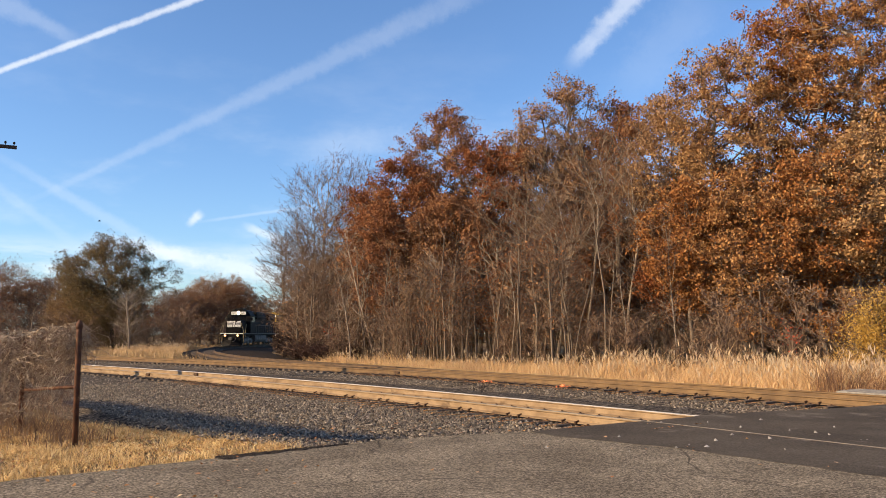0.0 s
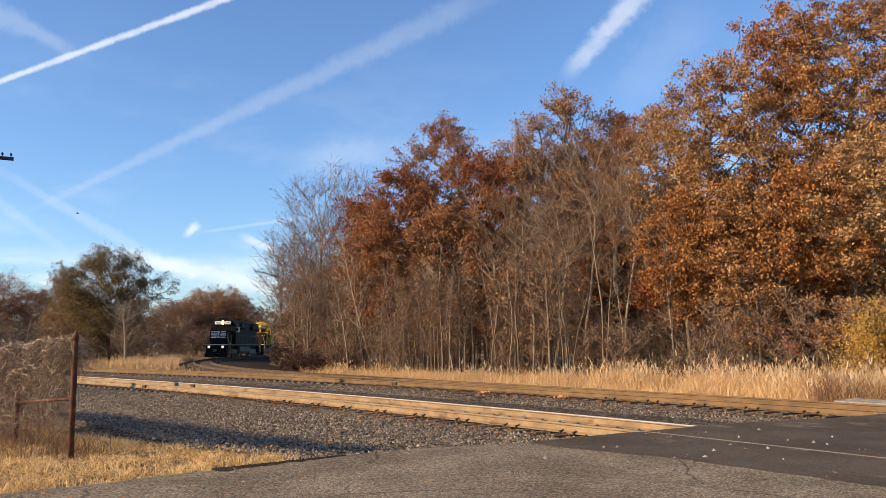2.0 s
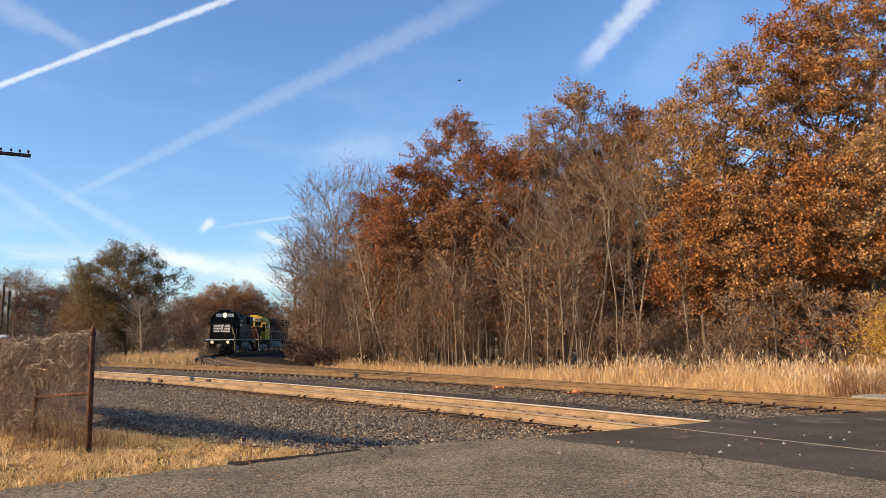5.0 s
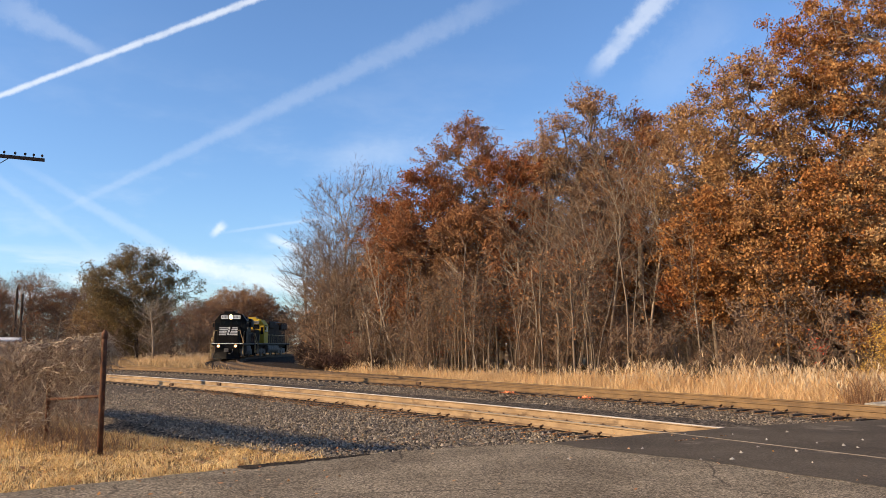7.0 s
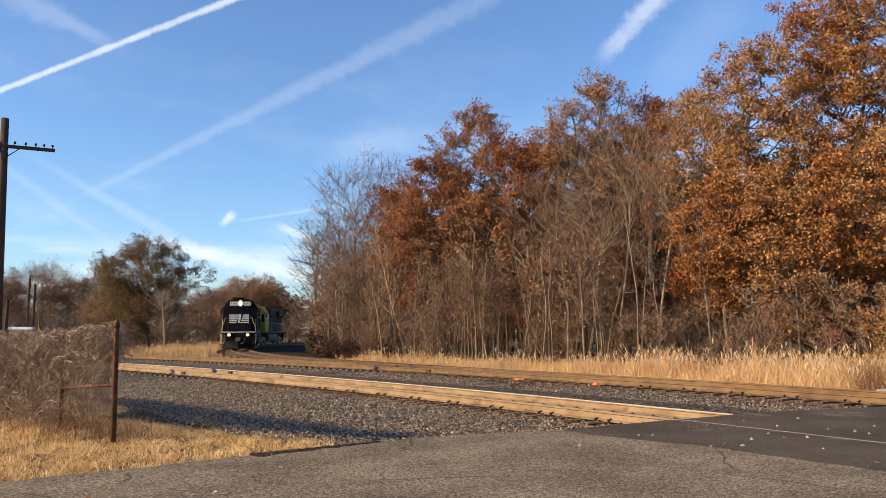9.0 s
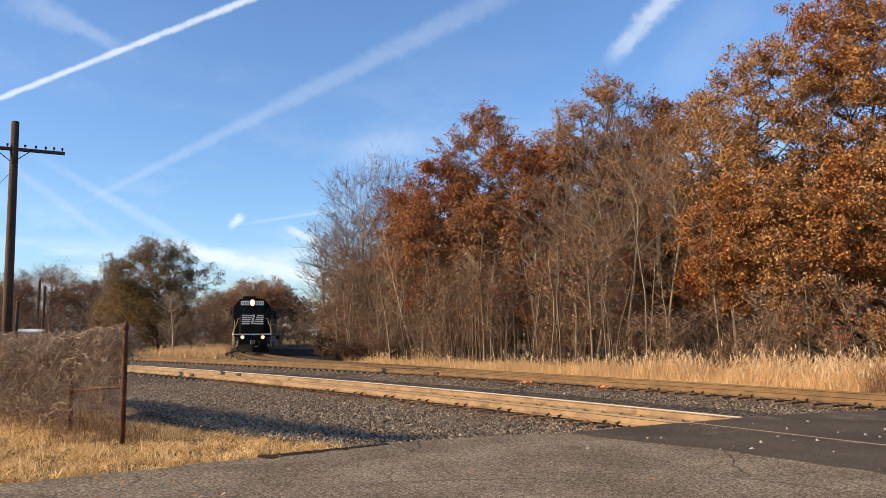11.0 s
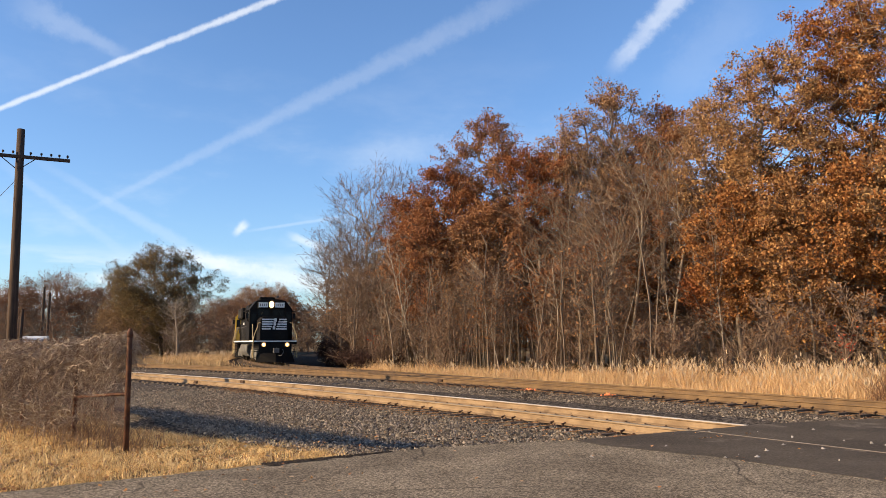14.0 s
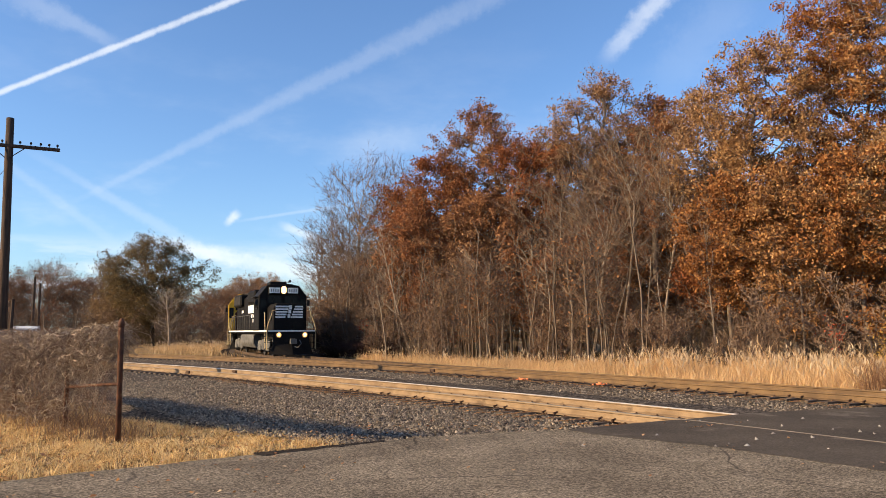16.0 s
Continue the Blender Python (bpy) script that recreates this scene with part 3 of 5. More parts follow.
def on_road(x, y):
    """True where the asphalt lies."""
    edge = ROAD_EDGE + [(3.55, 12.85), (4.85, 13.5), (5.67, 14.08), (7.1, 14.6), (8.39, 14.95), (10.2, 15.8), (24.0, 24.5)]
    for (x0, y0), (x1, y1) in zip(edge, edge[1:]):
        if x0 <= x < x1:
            return y < y0 + (y1 - y0) * (x - x0) / (x1 - x0)
    return False


def blades(name, spots, height, width, lean, mat, label, category, seed, parent=None):
    """Bent three-sided blades, one island each. spots: x, y, z, scale."""
    rng = np.random.default_rng(seed)
    s = np.asarray(spots, float)
    k = len(s)
    h = height * s[:, 3] * rng.uniform(0.55, 1.15, k)
    a, b = rng.uniform(0, 6.28, k), rng.uniform(0, 6.28, k)
    l = lean * h * rng.uniform(0.1, 1.0, k)
    wx, wy = np.cos(a) * width * rng.uniform(0.6, 1.3, k), np.sin(a) * width * rng.uniform(0.6, 1.3, k)
    dx, dy = np.cos(b) * l, np.sin(b) * l
    base = s[:, :3]
    def at(f, g, up, w):
        return base + np.stack([dx * f + wx * w, dy * f + wy * w, h * up], 1)
    v = np.stack([at(0, 0, 0, -0.5), at(0, 0, 0, 0.5), at(0.3, 0, 0.6, 0.4), at(0.3, 0, 0.6, -0.4), at(1, 0, 0.97, 0.08), at(1, 0, 0.97, -0.08)], 1)
    f = np.array([(0, 1, 2, 3), (3, 2, 4, 5)])[None] + (np.arange(k) * 6)[:, None, None]
    me = quick(name, v.reshape(-1, 3), f.reshape(-1, 4), mat)
    ob = new(name, me)
    ob.parent = parent
    if label:
        tagged(ob, label, category, kind="stuff")
    return v[:, 4]


def verge_edge(x, y):
    """How far from the near track the grass of the verge begins."""
    return 6.1 + max(0.0, -1.7 - x) * 0.43 + 0.3 * noise.noise((x * 0.9, y * 0.9, 2.0))


def make_grass():
    rng = np.random.default_rng(21)
    # reeds between the far track and the woods
    spots = []
    while len(spots) < 54000:
        y = rng.uniform(11, 66)
        if rng.uniform() > 0.35 + 0.65 * (66 - y) / 55:
            continue
        d = 2.9 + 7.5 * rng.uniform() ** 1.3
        if y > 46:
            d = 3.5 + 5.5 * rng.uniform()
        x = far_x(y) + d / 0.78
        if y > 41 and x < bend_x(y) + 4.0:
            continue
        if on_road(x - 1.0, y + 0.5):
            continue
        tall = (0.35 + 0.75 * min(1.0, (d - 2.6) / 2.4)) * (0.8 + 0.65 * noise.noise((x * 0.45, y * 0.45, 3.0))) * min(1.0, max(0.6, 1.0 - (y - 26) * 0.032))
        tall *= rng.uniform(0.9, 1.15) if rng.uniform() < 0.13 + 0.3 * max(0.0, (28 - y) / 20) else rng.uniform(0.5, 0.82)
        spots.append((x, y, ground_height(x, y) - 0.02, max(0.2, tall)))
    # a clump inside the bend
    for _ in range(3600):
        y = rng.uniform(68, 86)
        x = bend_x(y) - 2.3 - 6.0 * rng.uniform() ** 1.2
        spots.append((x, y, ground_height(x, y) - 0.02, 0.6 + 0.5 * noise.noise((x * 0.5, y * 0.5, 9.0))))
    tips = blades("reed_grass", spots, 1.34, 0.0165, 0.95, M_REED, "tall dry tan reeds along the edge of the woods", "reeds", 3)
    pick = [i for i in range(len(spots)) if spots[i][3] > 0.62 and rng.uniform() < 0.2]
    plumes = []
    for i in pick:
        x, y, z = tips[i]
        for _ in range(3):
            plumes.append((x + rng.normal(0, 0.015), y + rng.normal(0, 0.015), z - 0.12 + rng.uniform(-0.05, 0.05), 1.0))
    blades("reed_plumes", plumes, 0.2, 0.032, 0.9, M_PLUME, "feathery pale brown reed plumes above the stalks", "reeds", 4)
    # dry grass on the verge by the fence
    spots = []
    while len(spots) < 46000:
        x, y = rng.uniform(-11, 0.2), rng.uniform(4.5, 16.5)
        if on_road(x, y) and not (rng.uniform() < 0.03 and on_road(x, y) and not on_road(x, y + 0.12)):
            continue
        d = (near_x(y) - x) * 0.78
        if d < verge_edge(x, y):
            continue
        tuft = noise.noise((x * 2.1, y * 2.1, 7.0)) + 0.5 * noise.noise((x * 0.7, y * 0.7, 1.0))
        if tuft < -0.32 and rng.uniform() < 0.75:
            continue
        spots.append((x, y, ground_height(x, y) - 0.01, max(0.35, 0.75 + 1.1 * tuft) + 0.3 * rng.uniform()))
    blades("verge_grass", spots, 0.088, 0.011, 2.8, M_GRASS, "dry straw-coloured grass on the road verge", "grass", 6)
    spots = []
    while len(spots) < 7500:
        x, y = rng.uniform(-9, -0.2), rng.uniform(5.5, 14.5)
        if on_road(x, y) or (near_x(y) - x) * 0.78 < verge_edge(x, y) + 0.05:
            continue
        tuft = noise.noise((x * 2.6, y * 2.6, 17.0)) - 0.6 * max(0.0, 1.0 - math.hypot(x + 4.3, y - 11.2) / 1.3)
        if tuft < 0.12 or rng.uniform() < 0.3:
            continue
        spots.append((x, y, ground_height(x, y) - 0.01, 0.6 + 1.2 * tuft))
    blades("tufted_grass", spots, 0.14, 0.007, 0.9, M_GRASS, "upright tufts of dry golden grass on the verge", "grass", 16)
    spots = []
    for _ in range(2600):
        w = rng.uniform(0, 1) ** 1.3
        o = rng.uniform(-0.28, 0.1) * (1 - 0.85 * w) * (0.6 + 0.6 * noise.noise((w * 9.0, 0.0, 3.0)))
        spots.append((-2.2 + 1.5 * w - 0.6 * o, 9.72 + 1.06 * w + 0.8 * o, rng.uniform(-0.004, 0.008)))
    stones("dark_grit", spots, 0.016, M_CINDER_GRIT, "dark loose grit between the verge and the road", "gravel")
    # low grass by the left bank and past the switch
    spots = []
    while len(spots) < 9000:
        y = rng.uniform(44, 105)
        b = bend_x(y)
        x = b - rng.uniform(2.4, 14) if rng.uniform() < 0.8 else rng.uniform(-70, b - 3)
        if x < far_x(y) + 4.0 and y < 75:
            continue
        spots.append((x, y, ground_height(x, y) - 0.02, 0.5 + 0.9 * abs(noise.noise((x * 0.3, y * 0.3, 4.0)))))
    blades("bank_grass", spots, 0.85, 0.05, 0.6, M_BANK, "dry brown grass on the bank inside the curve", "grass", 8)
    # brown weeds where the reeds end by the crossing
    spots = []
    while len(spots) < 5200:
        y = rng.uniform(18.5, 26)
        x = far_x(y) + rng.uniform(3.4, 9.0)
        if x < 0.55 * y or on_road(x - 1.0, y + 0.5):
            continue
        spots.append((x, y, ground_height(x, y) - 0.02, rng.uniform(0.5, 1.1) * (0.85 + 0.5 * noise.noise((x * 0.7, y * 0.7, 6.0)))))
    blades("brown_weeds", spots, 1.15, 0.014, 0.9, M_BROWN, "tangled brown weeds at the end of the reeds", "weeds", 15)
    spots = [(rng.uniform(1.5, 11.5), rng.uniform(9.5, 13.5), 0.012, 0) for _ in range(48)]
    stones("stray_stones", [q[:3] for q in spots if on_road(q[0], q[1])], 0.03, M_STRAY, "pale ballast stones scattered over the crossing", "stones")
    # fallen leaves
    spots = []
    for _ in range(15500):
        k = rng.uniform()
        if k < 0.34:
            i = int(rng.uniform(0, 40)) + at_track(NEAR, 13)
            p, s = NEAR[i], side(NEAR, i)
            q = p - s * rng.normal(1.15, 0.35)
            z = -0.19
        elif k < 0.66:
            i = int(rng.uniform(0, 46)) + at_track(FAR, 15)
            p, s = FAR[i], side(FAR, i)
            q = p - s * rng.normal(1.3, 0.4)
            z = -0.20
        elif k < 0.95:
            q = Vector((rng.uniform(-8, -1), rng.uniform(5, 14)))
            z = ground_height(q.x, q.y) + 0.03
            if (near_x(q.y) - q.x) * 0.78 < verge_edge(q.x, q.y) - 0.3:
                continue
        else:
            q = Vector((rng.uniform(-3, 7), rng.uniform(4, 13)))
            z = 0.012
        if on_road(q.x, q.y):
            if rng.uniform() < 0.94:
                continue
            z = 0.012
        spots.append((q.x, q.y, z))
    s = np.asarray(spots)
    k = len(s)
    a = rng.uniform(0, 6.28, k)
    r = rng.uniform(0.013, 0.034, k)
    quad = []
    for j in range(4):
        b = a + j * math.pi / 2
        quad.append(s + np.stack([np.cos(b) * r * (1.2 if j % 2 else 0.7), np.sin(b) * r * (1.2 if j % 2 else 0.7), rng.uniform(0, 0.03, k)], 1))
    v = np.stack(quad, 1).reshape(-1, 3)
    tagged(new("fallen_leaves", quick("fallen_leaves", v, np.arange(4 * k).reshape(-1, 4), M_FALLEN)), "curled orange and brown leaves fallen along the rails", "leaves", kind="stuff")


def bend_x(y):
    for a, b in zip(CURVE, CURVE[1:]):
        if b[1] <= y <= a[1]:
            return a[0] + (b[0] - a[0]) * (y - a[1]) / (b[1] - a[1])
    return -14.0 if y > 100 else 4.0


# ---- trees ----
def grow(seed, height, spread, bare_to=0.25, limbs=34, twigs=6, shoots=6, rise=0.5, trunk=0.22, lean=0.0, wander=0.04, top=0.3):
    """Branches as tubes by thickness class, and the points that carry leaves. Crown: widest at the middle, narrowing to `top` of it."""
    rng = random.Random(seed)
    thick, thin, fine, tips = [], [], [], []
    def bent(p, d, length, k, drift, lift):
        pts = [p]
        for _ in range(k):
            d = (d + Vector((rng.gauss(0, drift), rng.gauss(0, drift), rng.gauss(0, drift) + lift))).normalized()
            p = p + d * (length / k)
            pts.append(p)
        return pts
    n = 9
    stem = [Vector((0, 0, 0))]
    d = Vector((rng.gauss(0, 0.03) + lean, rng.gauss(0, 0.03), 1)).normalized()
    for i in range(n):
        d = (d + Vector((rng.gauss(0, wander), rng.gauss(0, wander), 0.03))).normalized()
        stem.append(stem[-1] + d * (height * 0.94 / n))
    thick.append((stem, [trunk * (1 - 0.88 * i / n) * (1.35 if i == 0 else 1.0) for i in range(n + 1)]))
    turn = rng.uniform(0, 6.28)
    for j in range(limbs):
        f = bare_to + (0.985 - bare_to) * (j / limbs) ** 0.85
        i = min(int(f * n), n - 1)
        p = stem[i].lerp(stem[i + 1], f * n - i)
        turn += 2.4 + rng.gauss(0, 0.3)
        g = (f - bare_to) / (1 - bare_to)
        wide = spread * (0.55 + 0.45 * math.sin(min(g * 1.7 + 0.25, 1) * math.pi * 0.5)) * (1 - (1 - top) * max(0, (g - 0.35) / 0.65) ** 1.4) * rng.uniform(0.6, 1.15)
        d = Vector((math.cos(turn), math.sin(turn), rise + 0.5 * g + rng.gauss(0, 0.12))).normalized()
        limb = bent(p, d, wide, 5, 0.13, 0.05)
        r = max(0.018, trunk * 0.42 * (1 - 0.75 * g) * (0.6 + 0.4 * wide / spread))
        thick.append((limb, [r * (1 - 0.8 * q / 5) for q in range(6)]))
        for k in range(twigs):
            q = 0.25 + 0.75 * (k + rng.random()) / twigs
            a = min(int(q * 5), 4)
            p2 = limb[a].lerp(limb[a + 1], q * 5 - a)
            d2 = ((limb[a + 1] - limb[a]).normalized() * 0.8 + Vector((rng.gauss(0, 0.6), rng.gauss(0, 0.6), rng.gauss(0.15, 0.45)))).normalized()
            l2 = wide * rng.uniform(0.25, 0.5) * (1.1 - 0.4 * q)
            twig = bent(p2, d2, l2, 3, 0.16, 0.06)
            thin.append((twig, [max(0.008, r * 0.36) * (1 - 0.7 * z / 3) for z in range(4)]))
            for _ in range(shoots):
                w = rng.random()
                b = min(int(w * 3), 2)
                p3 = twig[b].lerp(twig[b + 1], w * 3 - b)
                d3 = (d2 * 0.6 + Vector((rng.gauss(0, 0.6), rng.gauss(0, 0.6), rng.gauss(0.2, 0.45)))).normalized()
                l3 = rng.uniform(0.3, 0.8) * (0.4 + l2 * 0.28)
                end = p3 + d3 * l3
                fine.append(([p3, end], [0.015, 0.0]))
                tips.append((p3.lerp(end, 0.6), end, l3))
    return thick, thin, fine, tips


def crown(seed, height, half, base, count=150, trunk=0.2, widest=0.45, shoots=5, reach=0.8, radial=0.35, climb=0.8, lean=0.0, twiggy=0.0, spine=0.72, lump=0.3, sag=0.0):
    """A tree whose limbs fork out to fill a lumpy crown from `base` to `height`, `half` wide. Returns trunk, limbs, twigs, shoots and shoot ends."""
    rng = random.Random(seed)
    nodes, up, path = [Vector((0, 0, 0))], [-1], [0.0]
    # the stem
    k = max(4, int(height * spine / 0.8))
    d = Vector((lean, rng.gauss(0, 0.03), 1)).normalized()
    for i in range(k):
        d = (d + Vector((rng.gauss(0, 0.05), rng.gauss(0, 0.05), 0.04))).normalized()
        nodes.append(nodes[-1] + d * (height * spine / k))
        up.append(i)
        path.append(path[-1] + 0.35 * height * spine / k)
    stem = len(nodes)
    low = max(0.25 * base, 0.02 * height)
    # where the limbs want to go
    goals = []
    while len(goals) < count:
        g = rng.random()
        wide = (g / widest) ** 0.55 if g < widest else math.sqrt(max(0.0, 1 - ((g - widest) / (1 - widest)) ** 2))
        if rng.random() > wide ** 1.3:
            continue
        t = rng.uniform(0, 2 * math.pi)
        z = base + (height - base) * g
        bulge = 1 + lump * 1.6 * noise.noise((math.cos(t) * 1.3 + seed * 3.7, math.sin(t) * 1.3, z * 1.9 / half))
        r = half * wide * bulge * rng.random() ** 0.42
        goals.append(Vector((math.cos(t) * r + lean * z, math.sin(t) * r, z + 0.10 * (height - base) * noise.noise((math.cos(t) * r * 0.5, math.sin(t) * r * 0.5, seed * 1.3)))))
    axis = lambda p: (p - Vector((lean * p.z, 0, p.z))).length + 0.25 * p.z
    at = np.array([tuple(p) for p in nodes])
    far = np.array(path)
    for p in sorted(goals, key=axis):
        q = np.array(tuple(p))
        gap = np.linalg.norm(at - q, axis=1)
        cost = gap + radial * far + climb * np.maximum(0.0, at[:, 2] - q[2] + 0.35 * gap) + 50.0 * (at[:, 2] < low)
        j = int(np.argmin(cost))
        a = nodes[j]
        span = float(gap[j])
        steps = max(1, int(span / 0.8))
        for i in range(1, steps + 1):
            w = i / steps
            m = a.lerp(p, w) + Vector((rng.gauss(0, 0.06), rng.gauss(0, 0.06), rng.gauss(0, 0.05) + 0.22 * span * (0.5 - abs(w - 0.5)) * (0.35 - sag))) * (w < 1)
            nodes.append(m)
            up.append(j)
            path.append(path[j] + (m - nodes[j]).length)
            j = len(nodes) - 1
        at, far = np.array([tuple(v) for v in nodes]), np.array(path)
    # thickness: each limb carries what grows out of it
    n = len(nodes)
    kids = [[] for _ in range(n)]
    for i in range(1, n):
        kids[up[i]].append(i)
    load = [0.0] * n
    for i in range(n - 1, -1, -1):
        load[i] = sum(load[c] for c in kids[i]) or 1.0
    size = [trunk * (v / load[0]) ** 0.47 for v in load]
    for i in range(stem):
        size[i] = max(size[i], trunk * (1 - 0.85 * i / stem))
    size[0] *= 1.3
    main, limbs, thin, fine, tips = [], [], [], [], []
    todo = [(0, None)]
    while todo:
        i, start = todo.pop()
        line, radii = ([nodes[start]], [size[i]]) if start is not None else ([], [])
        while True:
            line.append(nodes[i])
            radii.append(max(size[i], 0.008))
            if not kids[i]:
                break
            best = i + 1 if i + 1 < stem else max(kids[i], key=lambda c: load[c])
            todo += [(c, i) for c in kids[i] if c != best]
            i = best
        (main if start is None else limbs).append((line, radii))
    for i in range(stem // 2, n):
        if load[i] > 5 and i >= stem or nodes[i].z < base * 0.8:
            continue
        out = (nodes[i] - nodes[up[i]]).normalized()
        for _ in range(shoots):
            d = (out * 0.7 + Vector((rng.gauss(0, 0.55), rng.gauss(0, 0.55), rng.gauss(0.22 - sag, 0.42)))).normalized()
            p = nodes[up[i]].lerp(nodes[i], rng.random())
            length = reach * rng.uniform(0.4, 1.15)
            if twiggy:
                e = p + d * length * 1.2
                fine.append(([p, e], [0.0095, 0.0]))
                for _ in range(int(twiggy)):
                    w = rng.uniform(0.2, 1.0)
                    a = p.lerp(e, w)
                    b = a + (d + Vector((rng.gauss(0, 0.55), rng.gauss(0, 0.55), rng.gauss(0.15, 0.4)))).normalized() * length * rng.uniform(0.25, 0.6)
                    fine.append(([a, b], [0.0065, 0.0]))
                    tips.append((a.lerp(b, 0.6), b, length))
            else:
                e = p + d * length
                fine.append(([p, e], [0.011, 0.0]))
                tips.append((p.lerp(e, 0.55), e, length))
    return main + limbs, thin, fine, tips


def foliage(tips, per, size, seed, jitter=0.18, keep=None, droop=0.0, tufts=1.0):
    """Leaf quads round the twig ends, in flattened tufts on a share of them; each leaf is a folded island."""
    rng = np.random.default_rng(seed)
    ends = np.array([tuple(e) for _, e, _ in tips] + [tuple(m) for m, _, _ in tips])
    if keep is not None:
        ends = ends[keep(ends, rng)]
    if tufts < 1:
        ends = ends[rng.uniform(0, 1, len(ends)) < tufts]
    many = np.maximum(1, np.round(per * rng.uniform(0.5, 1.5, len(ends)))).astype(int) if tufts < 1 else np.full(len(ends), per)
    k = int(many.sum())
    loose = np.array((1.0, 1.0, 0.62 if tufts < 1 else 1.0))
    c = np.repeat(ends, many, 0) + rng.normal(0, jitter, (k, 3)) * loose - np.array((0, 0, 1)) * np.abs(rng.normal(0, 1, (k, 1))) * droop
    a = rng.normal(0, 1, (k, 3))
    a /= np.linalg.norm(a, axis=1)[:, None]
    b = np.cross(a, rng.normal(0, 1, (k, 3)))
    b /= np.linalg.norm(b, axis=1)[:, None]
    n = np.cross(a, b)
    r = size * rng.uniform(0.55, 1.35, (k, 1))
    v = np.stack([c - a * r, c + b * r * 0.62 + n * r * 0.25, c + a * r, c - b * r * 0.62 + n * r * 0.25], 1)
    return v.reshape(-1, 3), np.arange(4 * k).reshape(-1, 4)


def make_tree(name, m, label, group, bones, bark, leaf=None, leaves=None, category="tree", twig=None):
    e = empty(name, m, label, category, group)
    thick, thin, fine, tips = bones
    part("trunk", data("trunk", *tubes(thick[:1], 7), bark, True), None, e)
    tagged(part("limb_growth", data("limb_growth", *tubes(thick[1:], 3, False), bark, True), None, e), kind="stuff")
    v, f = tubes(thin, 3, False)
    w, g = spikes(fine)
    tagged(part("twig_growth", data("twig_growth", v + w, f + [tuple(i + len(v) for i in q) for q in g], twig or M_TWIG), None, e), kind="stuff")
    if leaf:
        part("crown", quick("crown", *leaves, leaf), None, e)
    return e


def spikes(lines):
    """Thin twigs that run to a point, each a narrow sliver turned its own way."""
    rng = random.Random(len(lines))
    V, F = [], []
    for (p, q), (r, _) in lines:
        d = (q - p).normalized()
        s = d.cross(Vector((rng.gauss(0, 1), rng.gauss(0, 1), rng.gauss(0, 1)))).normalized() * (r * 1.25)
        i = len(V)
        V += [p + s, p - s, q]
        F.append((i, i + 1, i + 2))
    return V, F


def gaps(scale, floor):
    """Leaves only some parts of a crown leafy, in patches."""
    def keep(ends, rng):
        off = rng.uniform(0, 50)
        return np.array([noise.noise((x * scale + off, y * scale, z * scale)) + rng.uniform(-0.15, 0.15) > floor for x, y, z in ends])
    return keep


# x, y, half width of the crown, its foot, its top
BARE = [(-6.1, 64, 4.1, 3.2, 16.6), (-8.9, 66, 2.8, 1.8, 13.0), (-3.1, 62, 2.8, 4.1, 15.9), (11.2, 46, 4.2, 3.5, 14.9), (13.2, 44, 2.8, 4.1, 13.0), (7.7, 47, 3.4, 3.4, 12.4),
        (5.6, 56, 3.1, 2.9, 12.5), (-4.5, 57, 2.6, 2.2, 8.0), (8.8, 43, 2.8, 3.1, 10.2), (-7.2, 61, 2.4, 1.2, 7.4), (-9.9, 68, 2.6, 1.0, 10.5), (-7.4, 63, 2.6, 1.0, 10.4), (-5.0, 60, 2.8, 2.0, 12.0)]
RUST = [(3.5, 57, 4.0, 8.1, 18.9), (0.1, 55, 3.5, 5.4, 14.3), (6.4, 54, 3.1, 6.2, 16.2), (-2.1, 59, 2.6, 5.7, 13.2), (12.4, 52, 3.0, 9.9, 20.1), (9.7, 53, 2.6, 8.5, 18.0),
        (15.4, 51, 1.9, 9.0, 18.2), (16.7, 47, 2.9, 6.4, 17.1), (3.5, 51, 2.9, 4.2, 11.3), (-3.2, 56, 2.5, 2.6, 8.0),
        (13.8, 55, 3.2, 6.0, 17.2), (9.0, 57, 3.2, 6.0, 16.8), (-1.0, 51.5, 2.7, 2.4, 10.2), (1.7, 50.5, 2.6, 2.0, 9.2), (6.0, 47.5, 2.5, 1.8, 8.4), (10.8, 48, 2.4, 3.0, 9.0), (15.2, 43, 2.2, 2.2, 7.0)]
ORANGE = [(18.1, 41, 4.3, 4.0, 17.8), (21.8, 42, 3.8, 6.2, 21.4), (23.8, 39, 4.0, 5.0, 23.0), (14.8, 38, 2.6, 2.9, 9.8), (17.0, 36, 2.9, 1.7, 9.7), (19.4, 34, 3.0, 1.6, 10.5),
          (21.2, 33, 2.7, 2.0, 12.1), (26.5, 37, 3.8, 4.9, 23.5)]
FAR_WOODS = [(-93.2, 150, 11.8), (-83.3, 150, 12.9), (-73.6, 145, 15.4), (-69.5, 150, 13.5), (-60.7, 140, 11.1), (-64.1, 160, 10.1), (-50.1, 150, 8.5), (-38.0, 150, 11.5), (-34.6, 152, 12.7), (-31.3, 155, 12.1), (-25.8, 150, 9.6), (-20.0, 140, 8.6), (-47.4, 170, 8.1)]


